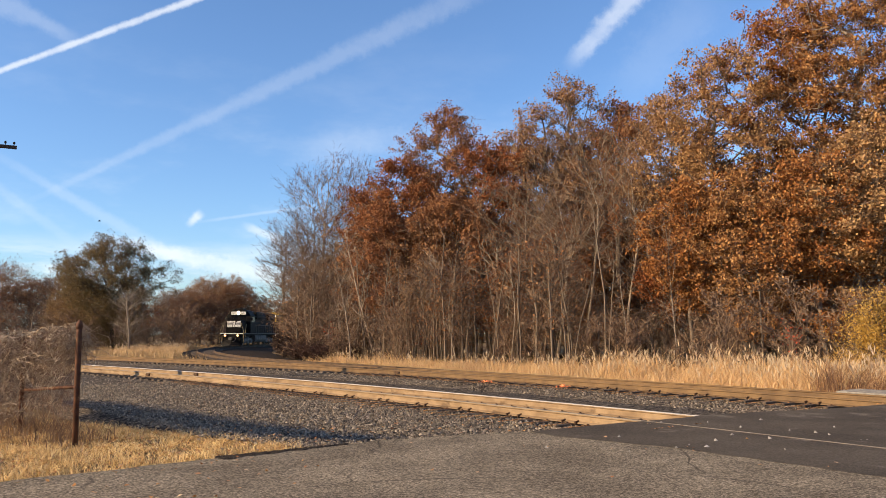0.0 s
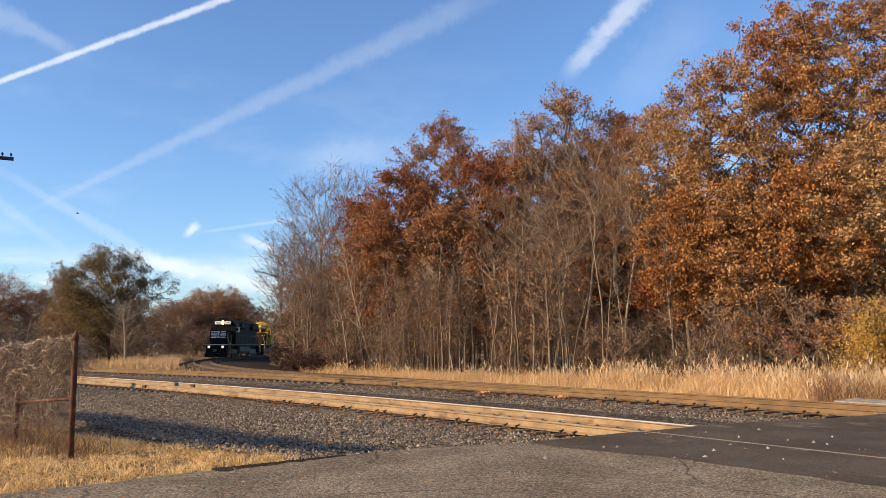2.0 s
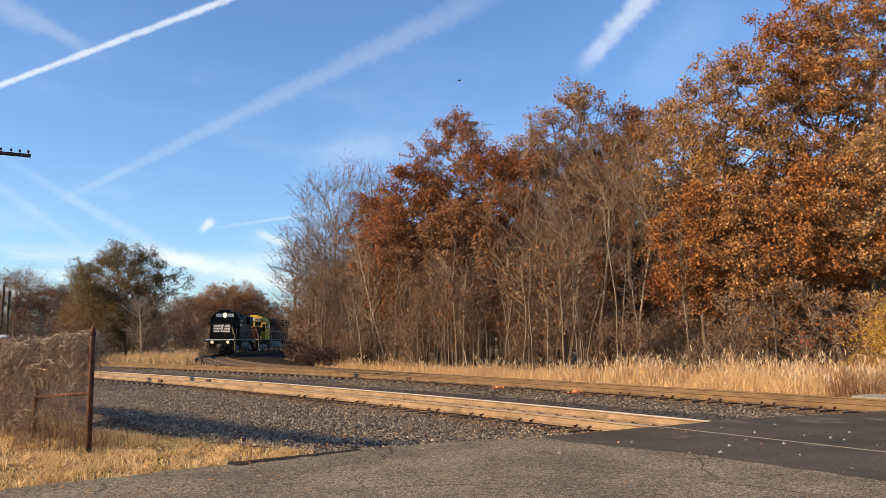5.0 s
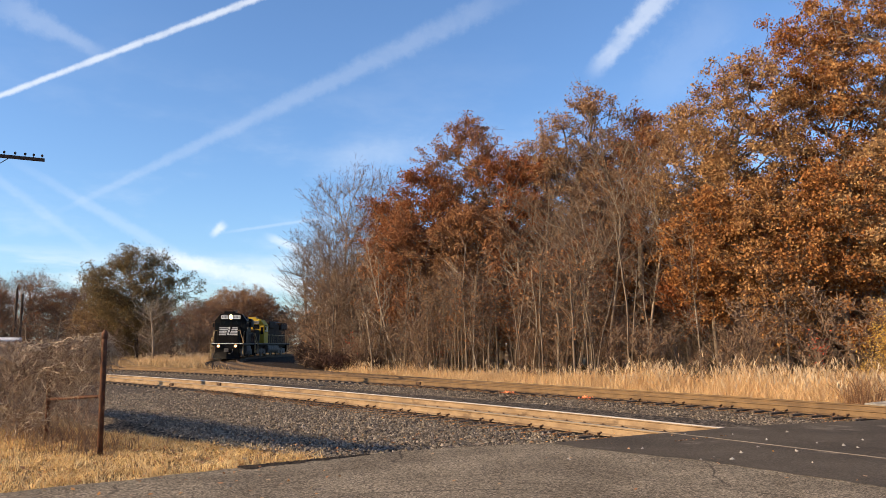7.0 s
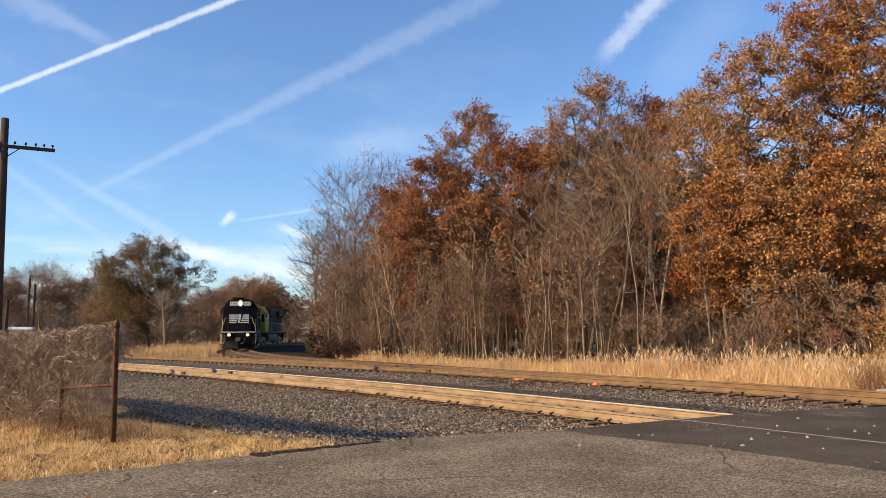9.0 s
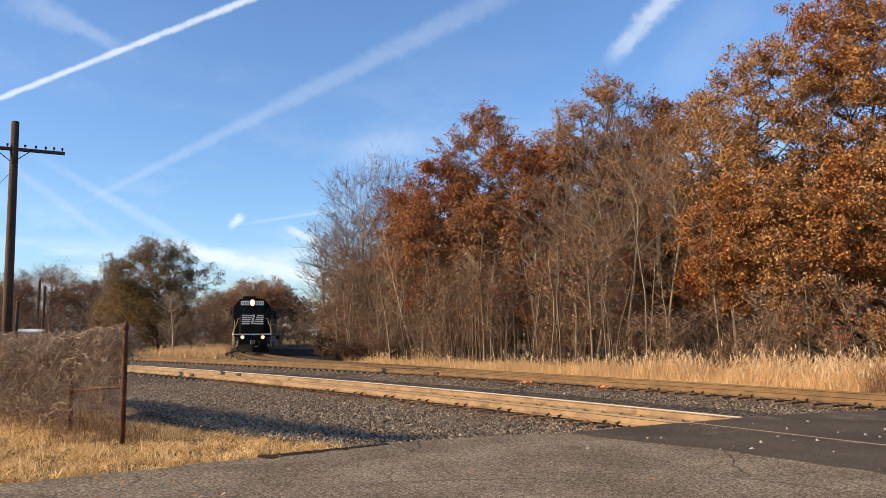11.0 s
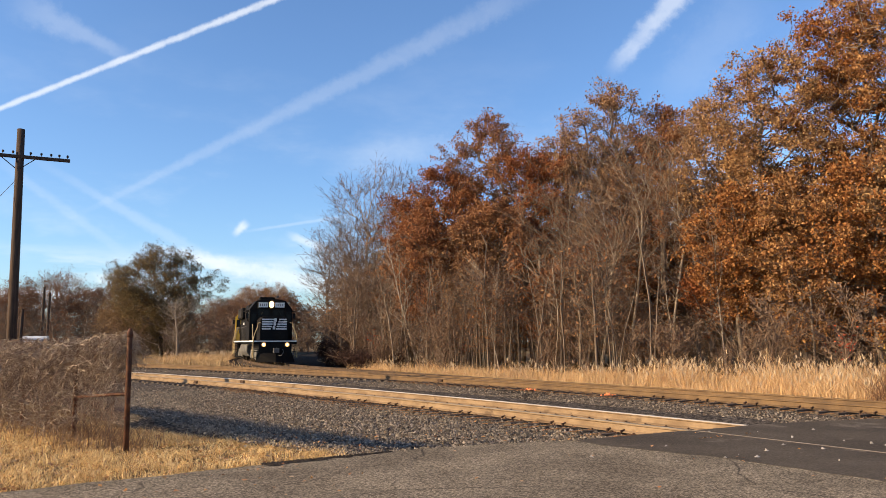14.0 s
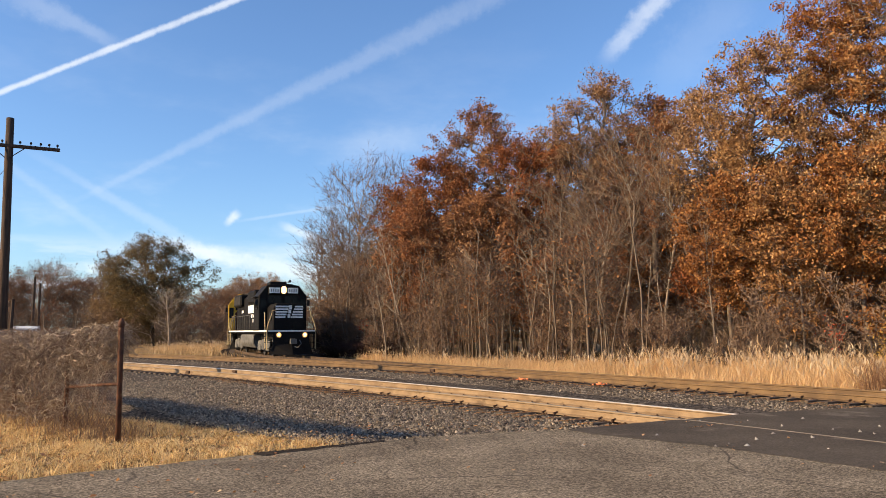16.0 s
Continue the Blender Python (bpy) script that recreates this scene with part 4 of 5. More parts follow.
class Nursery:
    """Keeps the first tree of each kind and copies it to further spots."""

    def __init__(self):
        self.first = {}

    def plant(self, kind, build, x, y, height, own, label=None, widen=1.0, turn=0.0):
        s = height / own
        want = pose(x, y, ground_height(x, y) - 0.05, 0, 0, turn) @ Matrix.Diagonal((s * widen, s * widen, s, 1))
        if kind not in self.first:
            e = build()
            e.matrix_basis = want
            self.first[kind] = (e, s * widen, s)
        else:
            e, a, b = self.first[kind]
            e = copy_thing(e, Matrix())
            e.matrix_basis = want
        if label:
            tagged(e, label)
        return e


def make_woods():
    rng = random.Random(77)
    nur = Nursery()
    kinds = {}

    def set_out(x, y, e):
        e.matrix_basis = pose(x, y, ground_height(x, y) - 0.05)

    # the trees that make the outline of the woods, each with its own crown
    for j, (x, y, half, base, top) in enumerate(ORANGE):
        b = crown(100 + j, top, half, base, 120 + int(9 * half * (top - base) ** 0.8), 0.23 if top > 13 else 0.11, 0.42, 5, 0.75, 0.3, 0.35, spine=0.75, lump=0.4)
        set_out(x, y, make_tree("oak_tree", Matrix(), "tall oak with dense orange autumn leaves" if top > 13 else "young oak with orange leaves down to its low limbs", "woods by the railway", b,
                                M_BARK if j != 2 else M_PALE_BARK, M_ORANGE, foliage(b[3], 33, 0.071, 100 + j, 0.19, gaps(0.6, -0.22) if top > 13 else gaps(0.85, -0.2), tufts=0.34)))
    for j, (x, y, half, base, top) in enumerate(RUST):
        thin = j in (4, 5, 9, 14, 15, 16)
        b = crown(200 + j, top, half, base, 110 + int(8 * half * (top - base) ** 0.8), 0.2, 0.55, 5, 0.8, 0.4, 0.7, spine=0.7, lump=0.35)
        set_out(x, y, make_tree("oak_tree", Matrix(), "oak thinning to bare twigs among rust-brown leaves" if thin else "oak with rust-brown autumn leaves", "woods by the railway", b,
                                M_BARK, M_RUST, foliage(b[3], 22 if thin else 30, 0.074, 200 + j, 0.2, gaps(0.45, -0.04 if thin else -0.28), tufts=0.36)))
    for j, (x, y, half, base, top) in enumerate(BARE):
        b = crown(300 + j, top, half, base, (90 if y < 58 else 120) + int((4 if y < 58 else 7) * half * (top - base) ** 0.8), 0.13 if y > 58 else 0.085, 0.68, 4, 1.0, 0.75, 1.1, twiggy=7 if y > 58 else 5, spine=0.66, lump=0.25)
        set_out(x, y, make_tree("bare_tree", Matrix(), "leafless tree with pale trunk and spreading limbs" if j in (0, 3, 4, 8) else "leafless grey-brown tree with fine upswept twigs", "woods by the railway", b,
                                M_PALE_BARK if j in (0, 3, 4, 8) else M_BARK, twig=M_RED_TWIG if y > 56 else None))
    for i in range(3):
        def deep_orange(i=i):
            b = crown(110 + i, 12, 3.6, 1.4, 130, 0.18, 0.5, 5, 0.8, 0.35, 0.5)
            return make_tree("oak_tree", Matrix(), "orange-leaved oak deeper in the woods", "woods by the railway", b, M_BARK, M_ORANGE, foliage(b[3], 16, 0.12, 110 + i, 0.26, gaps(0.4, -0.28), tufts=0.2))
        def deep_rust(i=i):
            b = crown(210 + i, 12, 3.6, 1.4, 130, 0.18, 0.5, 5, 0.8, 0.35, 0.6)
            return make_tree("oak_tree", Matrix(), "rust-leaved oak farther back in the woods", "woods by the railway", b, M_BARK, M_RUST if i else M_BROWN, foliage(b[3], 16, 0.12, 210 + i, 0.26, gaps(0.4, -0.25 if i else -0.6), tufts=0.2))
        def deep_bare(i=i):
            b = crown(310 + i, 12, 3.4, 1.2, 150, 0.15, 0.6, 4, 1.1, 0.6, 1.0, twiggy=4)
            return make_tree("bare_tree", Matrix(), "leafless brown tree farther back in the woods", "woods by the railway", b, M_BARK)
        kinds["deep_orange", i], kinds["deep_rust", i], kinds["deep_bare", i] = deep_orange, deep_rust, deep_bare
    own = {"deep_orange": 12.0, "deep_rust": 12.0, "deep_bare": 12.0}
    # deeper rows, which close the woods behind
    for j in range(34):
        u = j / 33
        x, y = -6 + 44 * u + rng.uniform(-1, 1), 84 - 36 * u + rng.uniform(-4, 4)
        kind = ("deep_rust", "deep_bare", "deep_orange")[j % 3] if u < 0.6 else ("deep_orange", "deep_rust")[j % 2]
        i = j % 3
        nur.plant((kind, i), kinds[kind, i], x, y, rng.uniform(11, 14) + 2.5 * u, own[kind], turn=rng.uniform(0, 360), widen=1.25)
    for j in range(46):
        u = j / 45
        x, y = -3 + 50 * u + rng.uniform(-2, 2), 74 - 34 * u + rng.uniform(-3, 12)
        kind = ("deep_rust", "deep_bare", "deep_bare")[j % 3]
        nur.plant((kind, j % 3), kinds[kind, j % 3], x, y, rng.uniform(5, 8), own[kind], turn=rng.uniform(0, 360), widen=2.0)
    for j, (x, y, h) in enumerate(((8, 60, 10), (11, 59, 11), (13.5, 61, 11.5), (16, 58, 11), (18.5, 56, 11.5), (5, 62, 10), (21, 52, 11))):
        nur.plant(("deep_rust", 1 + j % 2), kinds["deep_rust", 1 + j % 2], x, y, h, own["deep_rust"], turn=rng.uniform(0, 360), widen=1.35)
    # low thicket that closes the view between the trunks
    for j in range(30):
        u = j / 29
        x, y = 2 + 25 * u + rng.uniform(-1, 1), 55 - 15 * u + rng.uniform(-1.5, 4)
        kind = ("deep_bare", "deep_rust", "deep_bare")[j % 3]
        nur.plant((kind, j % 3), kinds[kind, j % 3], x, y, rng.uniform(4.0, 6.5), own[kind], turn=rng.uniform(0, 360), widen=1.5)
    for j in range(22):
        x, y = 13.5 + 15 * j / 21 + rng.uniform(-0.7, 0.7), rng.uniform(39, 46)
        nur.plant(("deep_bare", j % 3), kinds["deep_bare", j % 3], x, y, rng.uniform(3.0, 4.8), own["deep_bare"], turn=rng.uniform(0, 360), widen=1.9)
    # understorey of thin saplings along the edge
    def sapling(i):
        b = crown(400 + i, 6, 1.15, 1.0, 46, 0.042, 0.6, 3, 0.7, 0.9, 1.4, rng.uniform(-0.06, 0.06), twiggy=4, spine=0.85)
        return make_tree("sapling", Matrix(), "thin leafless sapling at the edge of the woods", "saplings at the edge", b, M_PALE_BARK if i == 1 else M_BARK,
                         (M_RUST if i == 4 else M_BROWN) if i >= 2 else None, foliage(b[3][::4], 1, 0.055, 400 + i, 0.14) if i >= 2 else None, "sapling")
    for j in range(95):
        u = rng.random()
        y = 30 + 42 * u ** 1.1
        x = far_x(y) + 11.0 + rng.uniform(0, 4.5) + (2.0 if u < 0.2 else 0.0)
        if y > 46:
            x = max(far_x(y) + 11.0, bend_x(y) + 5.0, -0.142 * y) + rng.uniform(0, 7)
        if y < 37 and rng.random() < 0.55:
            continue
        i = j % 5
        nur.plant(("sapling", i), lambda i=i: sapling(i), x, y, rng.uniform(3.2, 7.8), 5.8, turn=rng.uniform(0, 360), widen=rng.uniform(0.9, 1.7) if i % 2 == 0 else rng.uniform(0.6, 1.1))
    # slim stems with few twigs among them
    def slim(i):
        b = crown(430 + i, 7.5, 0.75, 2.6, 15, 0.036, 0.6, 2, 0.55, 0.8, 1.2, rng.uniform(-0.07, 0.07), twiggy=3, spine=0.9)
        return make_tree("slim_sapling", Matrix(), "slim upright sapling with a bare stem", "saplings at the edge", b, M_PALE_BARK if i == 1 else M_BARK, category="sapling")
    for j in range(56):
        y = 35 + 24 * rng.random()
        x = far_x(y) + 11.2 + rng.uniform(0, 2.5) if y < 46 else max(far_x(y) + 11.2, bend_x(y) + 5.0) + rng.uniform(0, 3.5)
        nur.plant(("slim", j % 4), lambda i=j % 4: slim(i), x, y, rng.uniform(3.5, 8.5), 7.5, turn=rng.uniform(0, 360), widen=rng.uniform(0.8, 1.2))
    # low brush at the foot of the edge, along the bend too
    def brush(i):
        b = grow(450 + i, 2.6, 1.7, 0.02, 19, 5, 4, 0.8, 0.03, top=0.7, wander=0.1)
        return make_tree("brush", Matrix(), "low tangled brown brush under the trees", "brush under the trees", b, M_TWIG, M_BROWN, foliage(b[3][::3], 1, 0.042, 450 + i, 0.15), "bush")
    for j in range(85):
        u = rng.random()
        y = 29 + 75 * u
        if y > 44:
            x = max(bend_x(y) + 4.5, -0.138 * y) + rng.uniform(0, 5.0)
        else:
            x = far_x(y) + 11.5 + rng.uniform(0, 5)
            if y < 38 and rng.random() < 0.6:
                continue
        i = j % 3
        nur.plant(("brush", i), lambda i=i: brush(i), x, y, rng.uniform(1.6, 3.4), 2.5, turn=rng.uniform(0, 360), widen=rng.uniform(1.0, 1.5))
    for j in range(20):
        y = 33 + 25 * (j + rng.random()) / 20
        x = far_x(y) + 11.3 + rng.uniform(0, 3.0) if y < 46 else max(far_x(y) + 11.5, bend_x(y) + 5.0) + rng.uniform(0, 4.5)
        nur.plant(("brush", j % 3), lambda: None, x, y, rng.uniform(1.3, 2.6), 2.5, turn=rng.uniform(0, 360), widen=rng.uniform(0.9, 1.3))
    for x, y, h in ((-33.5, 82, 3.4), (-31.5, 81, 2.6), (-28.6, 82, 3.2), (-26.4, 83, 2.8), (-36.5, 84, 3.6), (-24.5, 86, 2.6)):
        nur.plant(("brush", int(h * 10) % 3), lambda: None, x, y, h, 2.5, turn=rng.uniform(0, 360), widen=1.4)
    for j in range(7):
        y = 60 + 2.2 * j
        nur.plant(("brush", j % 3), lambda: None, max(bend_x(y) + 4.2, -0.136 * y) + rng.uniform(0, 1.2), y, rng.uniform(2.4, 3.4), 2.5, turn=rng.uniform(0, 360), widen=1.3)
    # low brush whose dark colour also stands for the locomotive's shadow
    b = grow(460, 1.3, 1.2, 0.02, 26, 6, 5, 0.7, 0.02, top=0.8, wander=0.1)
    e = make_tree("bramble", pose(-8.6, 58.5, -0.42), "low purple-brown bramble beside the branch track, coloured dark for the locomotive's shadow", "brambles", b, M_SHADE_BRAMBLE, M_SHADE_LEAF, foliage(b[3], 2, 0.05, 460, 0.1), "bush", M_SHADE_BRAMBLE)
    for k in range(15):
        y = 50 + 1.25 * k + rng.uniform(-0.6, 0.6)
        e2 = copy_thing(e, Matrix())
        e2.matrix_basis = pose(max(-0.147 * y, bend_x(y) + 3.6) + rng.uniform(0.6, 3.2), y, -0.42, 0, 0, rng.uniform(0, 360)) @ Matrix.Diagonal((1.1, 1.1, 0.62, 1))
    # pale dead tree leaning out of the edge
    b = grow(470, 9.6, 2.4, 0.34, 15, 4, 3, 0.9, 0.085, lean=-0.34, wander=0.02, top=0.6)
    make_tree("leaning_tree", pose(-1.4, 49.6, -0.42), "pale dead tree leaning out of the woods", "", b, M_PALE_BARK, twig=M_PALE_BARK)
    # yellow willow and red shrub by the reeds
    b = grow(500, 2.35, 1.7, 0.06, 34, 6, 6, 0.7, 0.05, top=0.7)
    make_tree("yellow_bush", pose(16.9, 26.4, -0.4), "drooping yellow-leaved bush above the reeds", "", b, M_BARK, M_YELLOWLEAF, foliage(b[3], 6, 0.036, 500, 0.13, droop=0.28), "bush")
    b = crown(501, 2.3, 0.42, 1.3, 16, 0.025, 0.6, 4, 0.35, 0.6, 0.8)
    e = make_tree("red_shrub", pose(14.9, 28.6, -0.4), "small shrub with scarlet leaves", "red shrubs", b, M_TWIG, M_REDLEAF, foliage(b[3][::2], 1, 0.05, 501, 0.1), "shrub")
    copy_thing(e, pose(-4.4, 51.0, -0.4, 0, 0, 80) @ Matrix.Diagonal((1.1, 1.1, 1.1, 1)))
    copy_thing(e, pose(1.2, 46.5, -0.4, 0, 0, 150) @ Matrix.Diagonal((0.9, 0.9, 0.8, 1)))
    # open field side: willow, far woods
    b = crown(600, 12.7, 5.0, 1.2, 380, 0.2, 0.56, 7, 1.0, 0.55, 0.6, lean=-0.05, spine=0.45, lump=0.45, sag=0.35)
    make_tree("willow_tree", pose(-30.7, 85, -0.45), "broad willow with thin olive leaves beside the tracks", "", b, M_DARK_BARK, M_OLIVE, foliage(b[3], 26, 0.08, 600, 0.24, gaps(0.35, -0.34), 0.3, 0.42))
    b = crown(601, 8.6, 3.8, 0.4, 170, 0.13, 0.5, 7, 0.9, 0.4, 0.6, sag=0.3)
    make_tree("willow_tree", pose(-35.4, 88, -0.45), "smaller tawny willow beside the broad one", "", b, M_BARK, M_TAWNY, foliage(b[3], 9, 0.075, 601, 0.25, droop=0.4))
    b = crown(602, 7.2, 2.7, 0.8, 110, 0.1, 0.7, 4, 0.9, 0.8, 1.2, twiggy=3)
    make_tree("bare_tree", pose(-27.3, 80, -0.45), "pale leafless young tree in front of the willow", "", b, M_PALE_BARK, twig=M_PALE_BARK)
    for j, (x, y, half, base, top) in enumerate(((-60.2, 120, 6.4, 2.4, 12.7), (-66.2, 117, 5.0, 2.3, 10.4), (-54.6, 125, 5.5, 2.5, 11.0), (-34.5, 150, 7.4, 2.9, 12.5), (-38.4, 134, 4.2, 2.0, 9.0))):
        b = crown(620 + j, top, half, base, 240, 0.25, 0.55, 5, 1.1, 0.5, 0.8, twiggy=3, lump=0.3)
        make_tree("bare_tree", pose(x, y, -0.45), "distant thinning tree with russet brown twigs", "far woods", b, M_BARK, M_BROWN if j != 3 else M_RUST, foliage(b[3][::2], 4 if j != 3 else 10, 0.085, 620 + j, 0.25), twig=M_RED_TWIG)
    more = [(-41, 146, 9.5), (-36, 142, 11), (-30, 146, 11.5), (-33, 138, 9.5), (-27, 150, 9), (-78, 140, 11), (-88, 142, 10), (-66, 138, 10.5), (-56, 142, 9.5), (-99, 140, 11), (-45, 150, 7.5)]
    for j, (x, y, h) in enumerate(FAR_WOODS + more):
        kind = ("deep_rust", "deep_bare", "deep_rust")[j % 3] if x > -50 else ("deep_rust", "deep_bare", "deep_bare")[j % 3]
        i = 0 if -42 < x < -15 else j % 3
        kind = "deep_rust" if i == 0 else kind
        nur.plant((kind, i), kinds[kind, i], x, y, h, own[kind], widen=1.25, turn=rng.uniform(0, 360))
    for j in range(40):
        x, y = -120 + 106 * j / 39 + rng.uniform(-2, 2), rng.uniform(120, 175)
        i = j % 3
        nur.plant(("brush", i), lambda i=i: brush(i), x, y, rng.uniform(3.5, 6.5), 2.5, turn=rng.uniform(0, 360), widen=1.7)
    for j in range(36):
        y = rng.uniform(112, 146)
        x = -64 + 48 * j / 35 + rng.uniform(-1.5, 1.5)
        if x > bend_x(y) - 5 and not x > bend_x(y) + 5:
            continue
        i = j % 3
        nur.plant(("brush", i), lambda i=i: brush(i), x, y, rng.uniform(2.6, 4.2), 2.5, turn=rng.uniform(0, 360), widen=1.9)
    for j, (x, y, h) in enumerate(((-46, 84, 6.5), (-52, 88, 7.5), (-57, 95, 8), (-40, 80, 5), (-36, 78, 5.5), (-44, 100, 8), (-28, 82, 6), (-62, 100, 9), (-34, 96, 7))):
        nur.plant(("deep_bare", j % 3), kinds["deep_bare", j % 3], x, y, h, own["deep_bare"], turn=rng.uniform(0, 360), widen=1.4)
    for j in range(22):
        x, y = -104 + 70 * j / 21 + rng.uniform(-1.5, 1.5), rng.uniform(104, 132)
        kind = ("deep_bare", "deep_rust")[j % 3 == 2]
        nur.plant((kind, j % 3), kinds[kind, j % 3], x, y, rng.uniform(6.5, 9.5), own[kind], turn=rng.uniform(0, 360), widen=1.5)
    for j in range(26):
        x, y = -86 + 62 * j / 25 + rng.uniform(-1.5, 1.5), rng.uniform(97, 122)
        if x > bend_x(y) - 5:
            continue
        i = j % 3
        nur.plant(("brush", i), lambda i=i: brush(i), x, y, rng.uniform(3.4, 5.2), 2.5, turn=rng.uniform(0, 360), widen=1.6)


# ---- fence, pole, small things ----
FENCE_A, FENCE_B = Vector((-4.585, 11.37)), Vector((-10.6, 17.2))


def make_fence():
    e = empty("wire_fence", Matrix(), "rusty iron fence with wire mesh under dead vines", "fence")
    way = (FENCE_B - FENCE_A).normalized()
    for s, r, h in ((0.0, 0.039, 1.71), (1.95, 0.034, 1.6), (4.4, 0.034, 1.62), (6.9, 0.034, 1.6)):
        p = FENCE_A + way * s
        post = part("post", rod([(p.x + 0.02, p.y, -0.3), (p.x, p.y, h - 0.18), (p.x, p.y, h - 0.12)], [r, r, r], 12), M_POST, e, smooth=True)
        if s == 0:
            part("post_cap", rod([(p.x, p.y, h - 0.13), (p.x, p.y, h - 0.06), (p.x, p.y, h - 0.015), (p.x, p.y, h)], [r * 1.18, r * 1.12, r * 0.62, r * 0.12], 12), M_POST, post, smooth=True)
            for z in (0.74, 1.2, 0.4):
                part("clamp", rod([(p.x, p.y, z), (p.x, p.y, z + 0.035)], [r * 1.16, r * 1.16], 12), M_POST, post)
    a, b = FENCE_A, FENCE_A + way * 1.95
    part("brace_rail", rod([(a.x, a.y, 0.76), (b.x, b.y, 0.62)], 0.024, 8), M_POST, e, smooth=True)
    lines = []
    for k in range(150):
        s = -1.6 + k * 0.058
        for d in (1, -1):
            pts = []
            for z in (0.02, 1.55):
                q = s + (z if d > 0 else 1.55 - z)
                pts.append((FENCE_A + way * q).to_3d() + Vector((0, 0, z)))
            lo, hi = pts
            f0, f1 = s + (0.02 if d > 0 else 1.53), s + (1.55 if d > 0 else 0.0)
            if min(f0, f1) < 0:
                t = (0 - f0) / (f1 - f0)
                cut = lo.lerp(hi, t)
                lo, hi = (cut, hi) if f0 < 0 else (lo, cut)
            if max(f0, f1) < 0.05:
                continue
            lines.append(([lo, hi], [0.0022, 0.0022]))
    part("wire_mesh", data("wire_mesh", *tubes(lines, 3), M_POST), None, e)
    # vines hanging over it
    rng = random.Random(8)
    lines = []
    for k in range(9500):
        s = 8.4 * rng.random() ** 0.95
        thick = 0.09 + 0.26 * min(1.0, s / 2.5)
        p = (FENCE_A + way * s).to_3d()
        hang = rng.random() ** (2.4 if s < 2.2 else 1.5) * 1.4 * min(1.0, 0.4 + s / 2.6) if k % 5 < 3 else rng.random() * (0.62 if s > 0.8 else 0.3 + 0.4 * s)
        z = 1.60 - 0.06 * min(s, 2.0) + rng.gauss(0, 0.045) - hang
        off = Vector((way.y, -way.x, 0)) * rng.gauss(0, thick)
        p = p + off + Vector((0, 0, max(z, 0.05)))
        d = Vector((rng.gauss(0, 1), rng.gauss(0, 1), rng.gauss(-0.3, 0.9))).normalized()
        pts = [p]
        for _ in range(5):
            d = (d + Vector((rng.gauss(0, 0.42), rng.gauss(0, 0.42), rng.gauss(-0.14, 0.42)))).normalized()
            q = pts[-1] + d * rng.uniform(0.04, 0.10)
            if q.z > 1.68 - 0.05 * min(s, 2.0):
                d.z = -abs(d.z)
                q = pts[-1] + d * 0.07
            if q.z < -0.05 or (q.to_2d() - FENCE_A).dot(way) < 0.03:
                break
            pts.append(q)
        if len(pts) > 2:
            r = rng.choice((0.0025, 0.003, 0.0035, 0.0065))
            lines.append((pts, [r * (1 - 0.5 * i / len(pts)) for i in range(len(pts))]))
    cut = len(lines) * 6 // 10
    v = new("vines", data("vines", *tubes(lines[:cut], 3, False), M_VINE))
    tagged(v, "tangled leafless pale brown vines hanging over the fence", "vines", kind="stuff")
    v = new("dark_vines", data("dark_vines", *tubes(lines[cut:], 3, False), M_TWIG))
    tagged(v, "dark red-brown creeper stems among the vines", "vines", kind="stuff")
    # dead weeds at the foot
    spots = []
    for k in range(2400):
        s = 8.4 * rng.random()
        q = FENCE_A + way * s + Vector((way.y, -way.x)) * rng.gauss(0.15, 0.35)
        if on_road(q.x, q.y):
            continue
        spots.append((q.x, q.y, ground_height(q.x, q.y) - 0.02, rng.uniform(0.3, 1.2)))
    blades("dead_weeds", spots, 0.34, 0.012, 0.9, M_BROWN, "brown dead weeds at the foot of the fence", "weeds", 12)


def make_utility_pole():
    e = empty("utility_pole", pose(-16.65, 30.0, 0), "dark weathered wooden utility pole with one crossarm", "utility pole")
    part("pole", rod([(0, 0, -0.6), (-0.08, 0, 4), (-0.14, 0, 7.5), (-0.18, 0, 10.0)], [0.19, 0.17, 0.155, 0.14], 12), M_POLE, e, smooth=True)
    arm = Matrix.Translation((-0.16, -0.1, 8.86)) @ Matrix.Rotation(math.atan2(0.8, 1.67), 4, "Z")
    a = part("crossarm", block((-1.85, 1.85, -0.06, 0.06, -0.065, 0.065), bevel=0.012), M_POLE, e, m=arm)
    for x in (-1.75, -1.35, -0.95, -0.55, -0.2, 0.42, 0.8, 1.15, 1.45, 1.75):
        part("insulator", rod([(x, 0, 0.06), (x, 0, 0.12), (x, 0, 0.13), (x, 0, 0.2), (x, 0, 0.225)], [0.014, 0.014, 0.04, 0.045, 0.02], 8), M_IRON, a)
    for d in (-1, 1):
        part("brace", rod([(d * 0.62, -0.07, -0.05), (d * 0.08, -0.1, -0.5)], 0.018, 5), M_IRON, a)
    part("guy_wire", rod([(-0.2, 0, 8.0), (-2.6, -1.6, 4.0), (-5.0, -3.2, 0.0)], 0.009, 4), M_IRON, e)


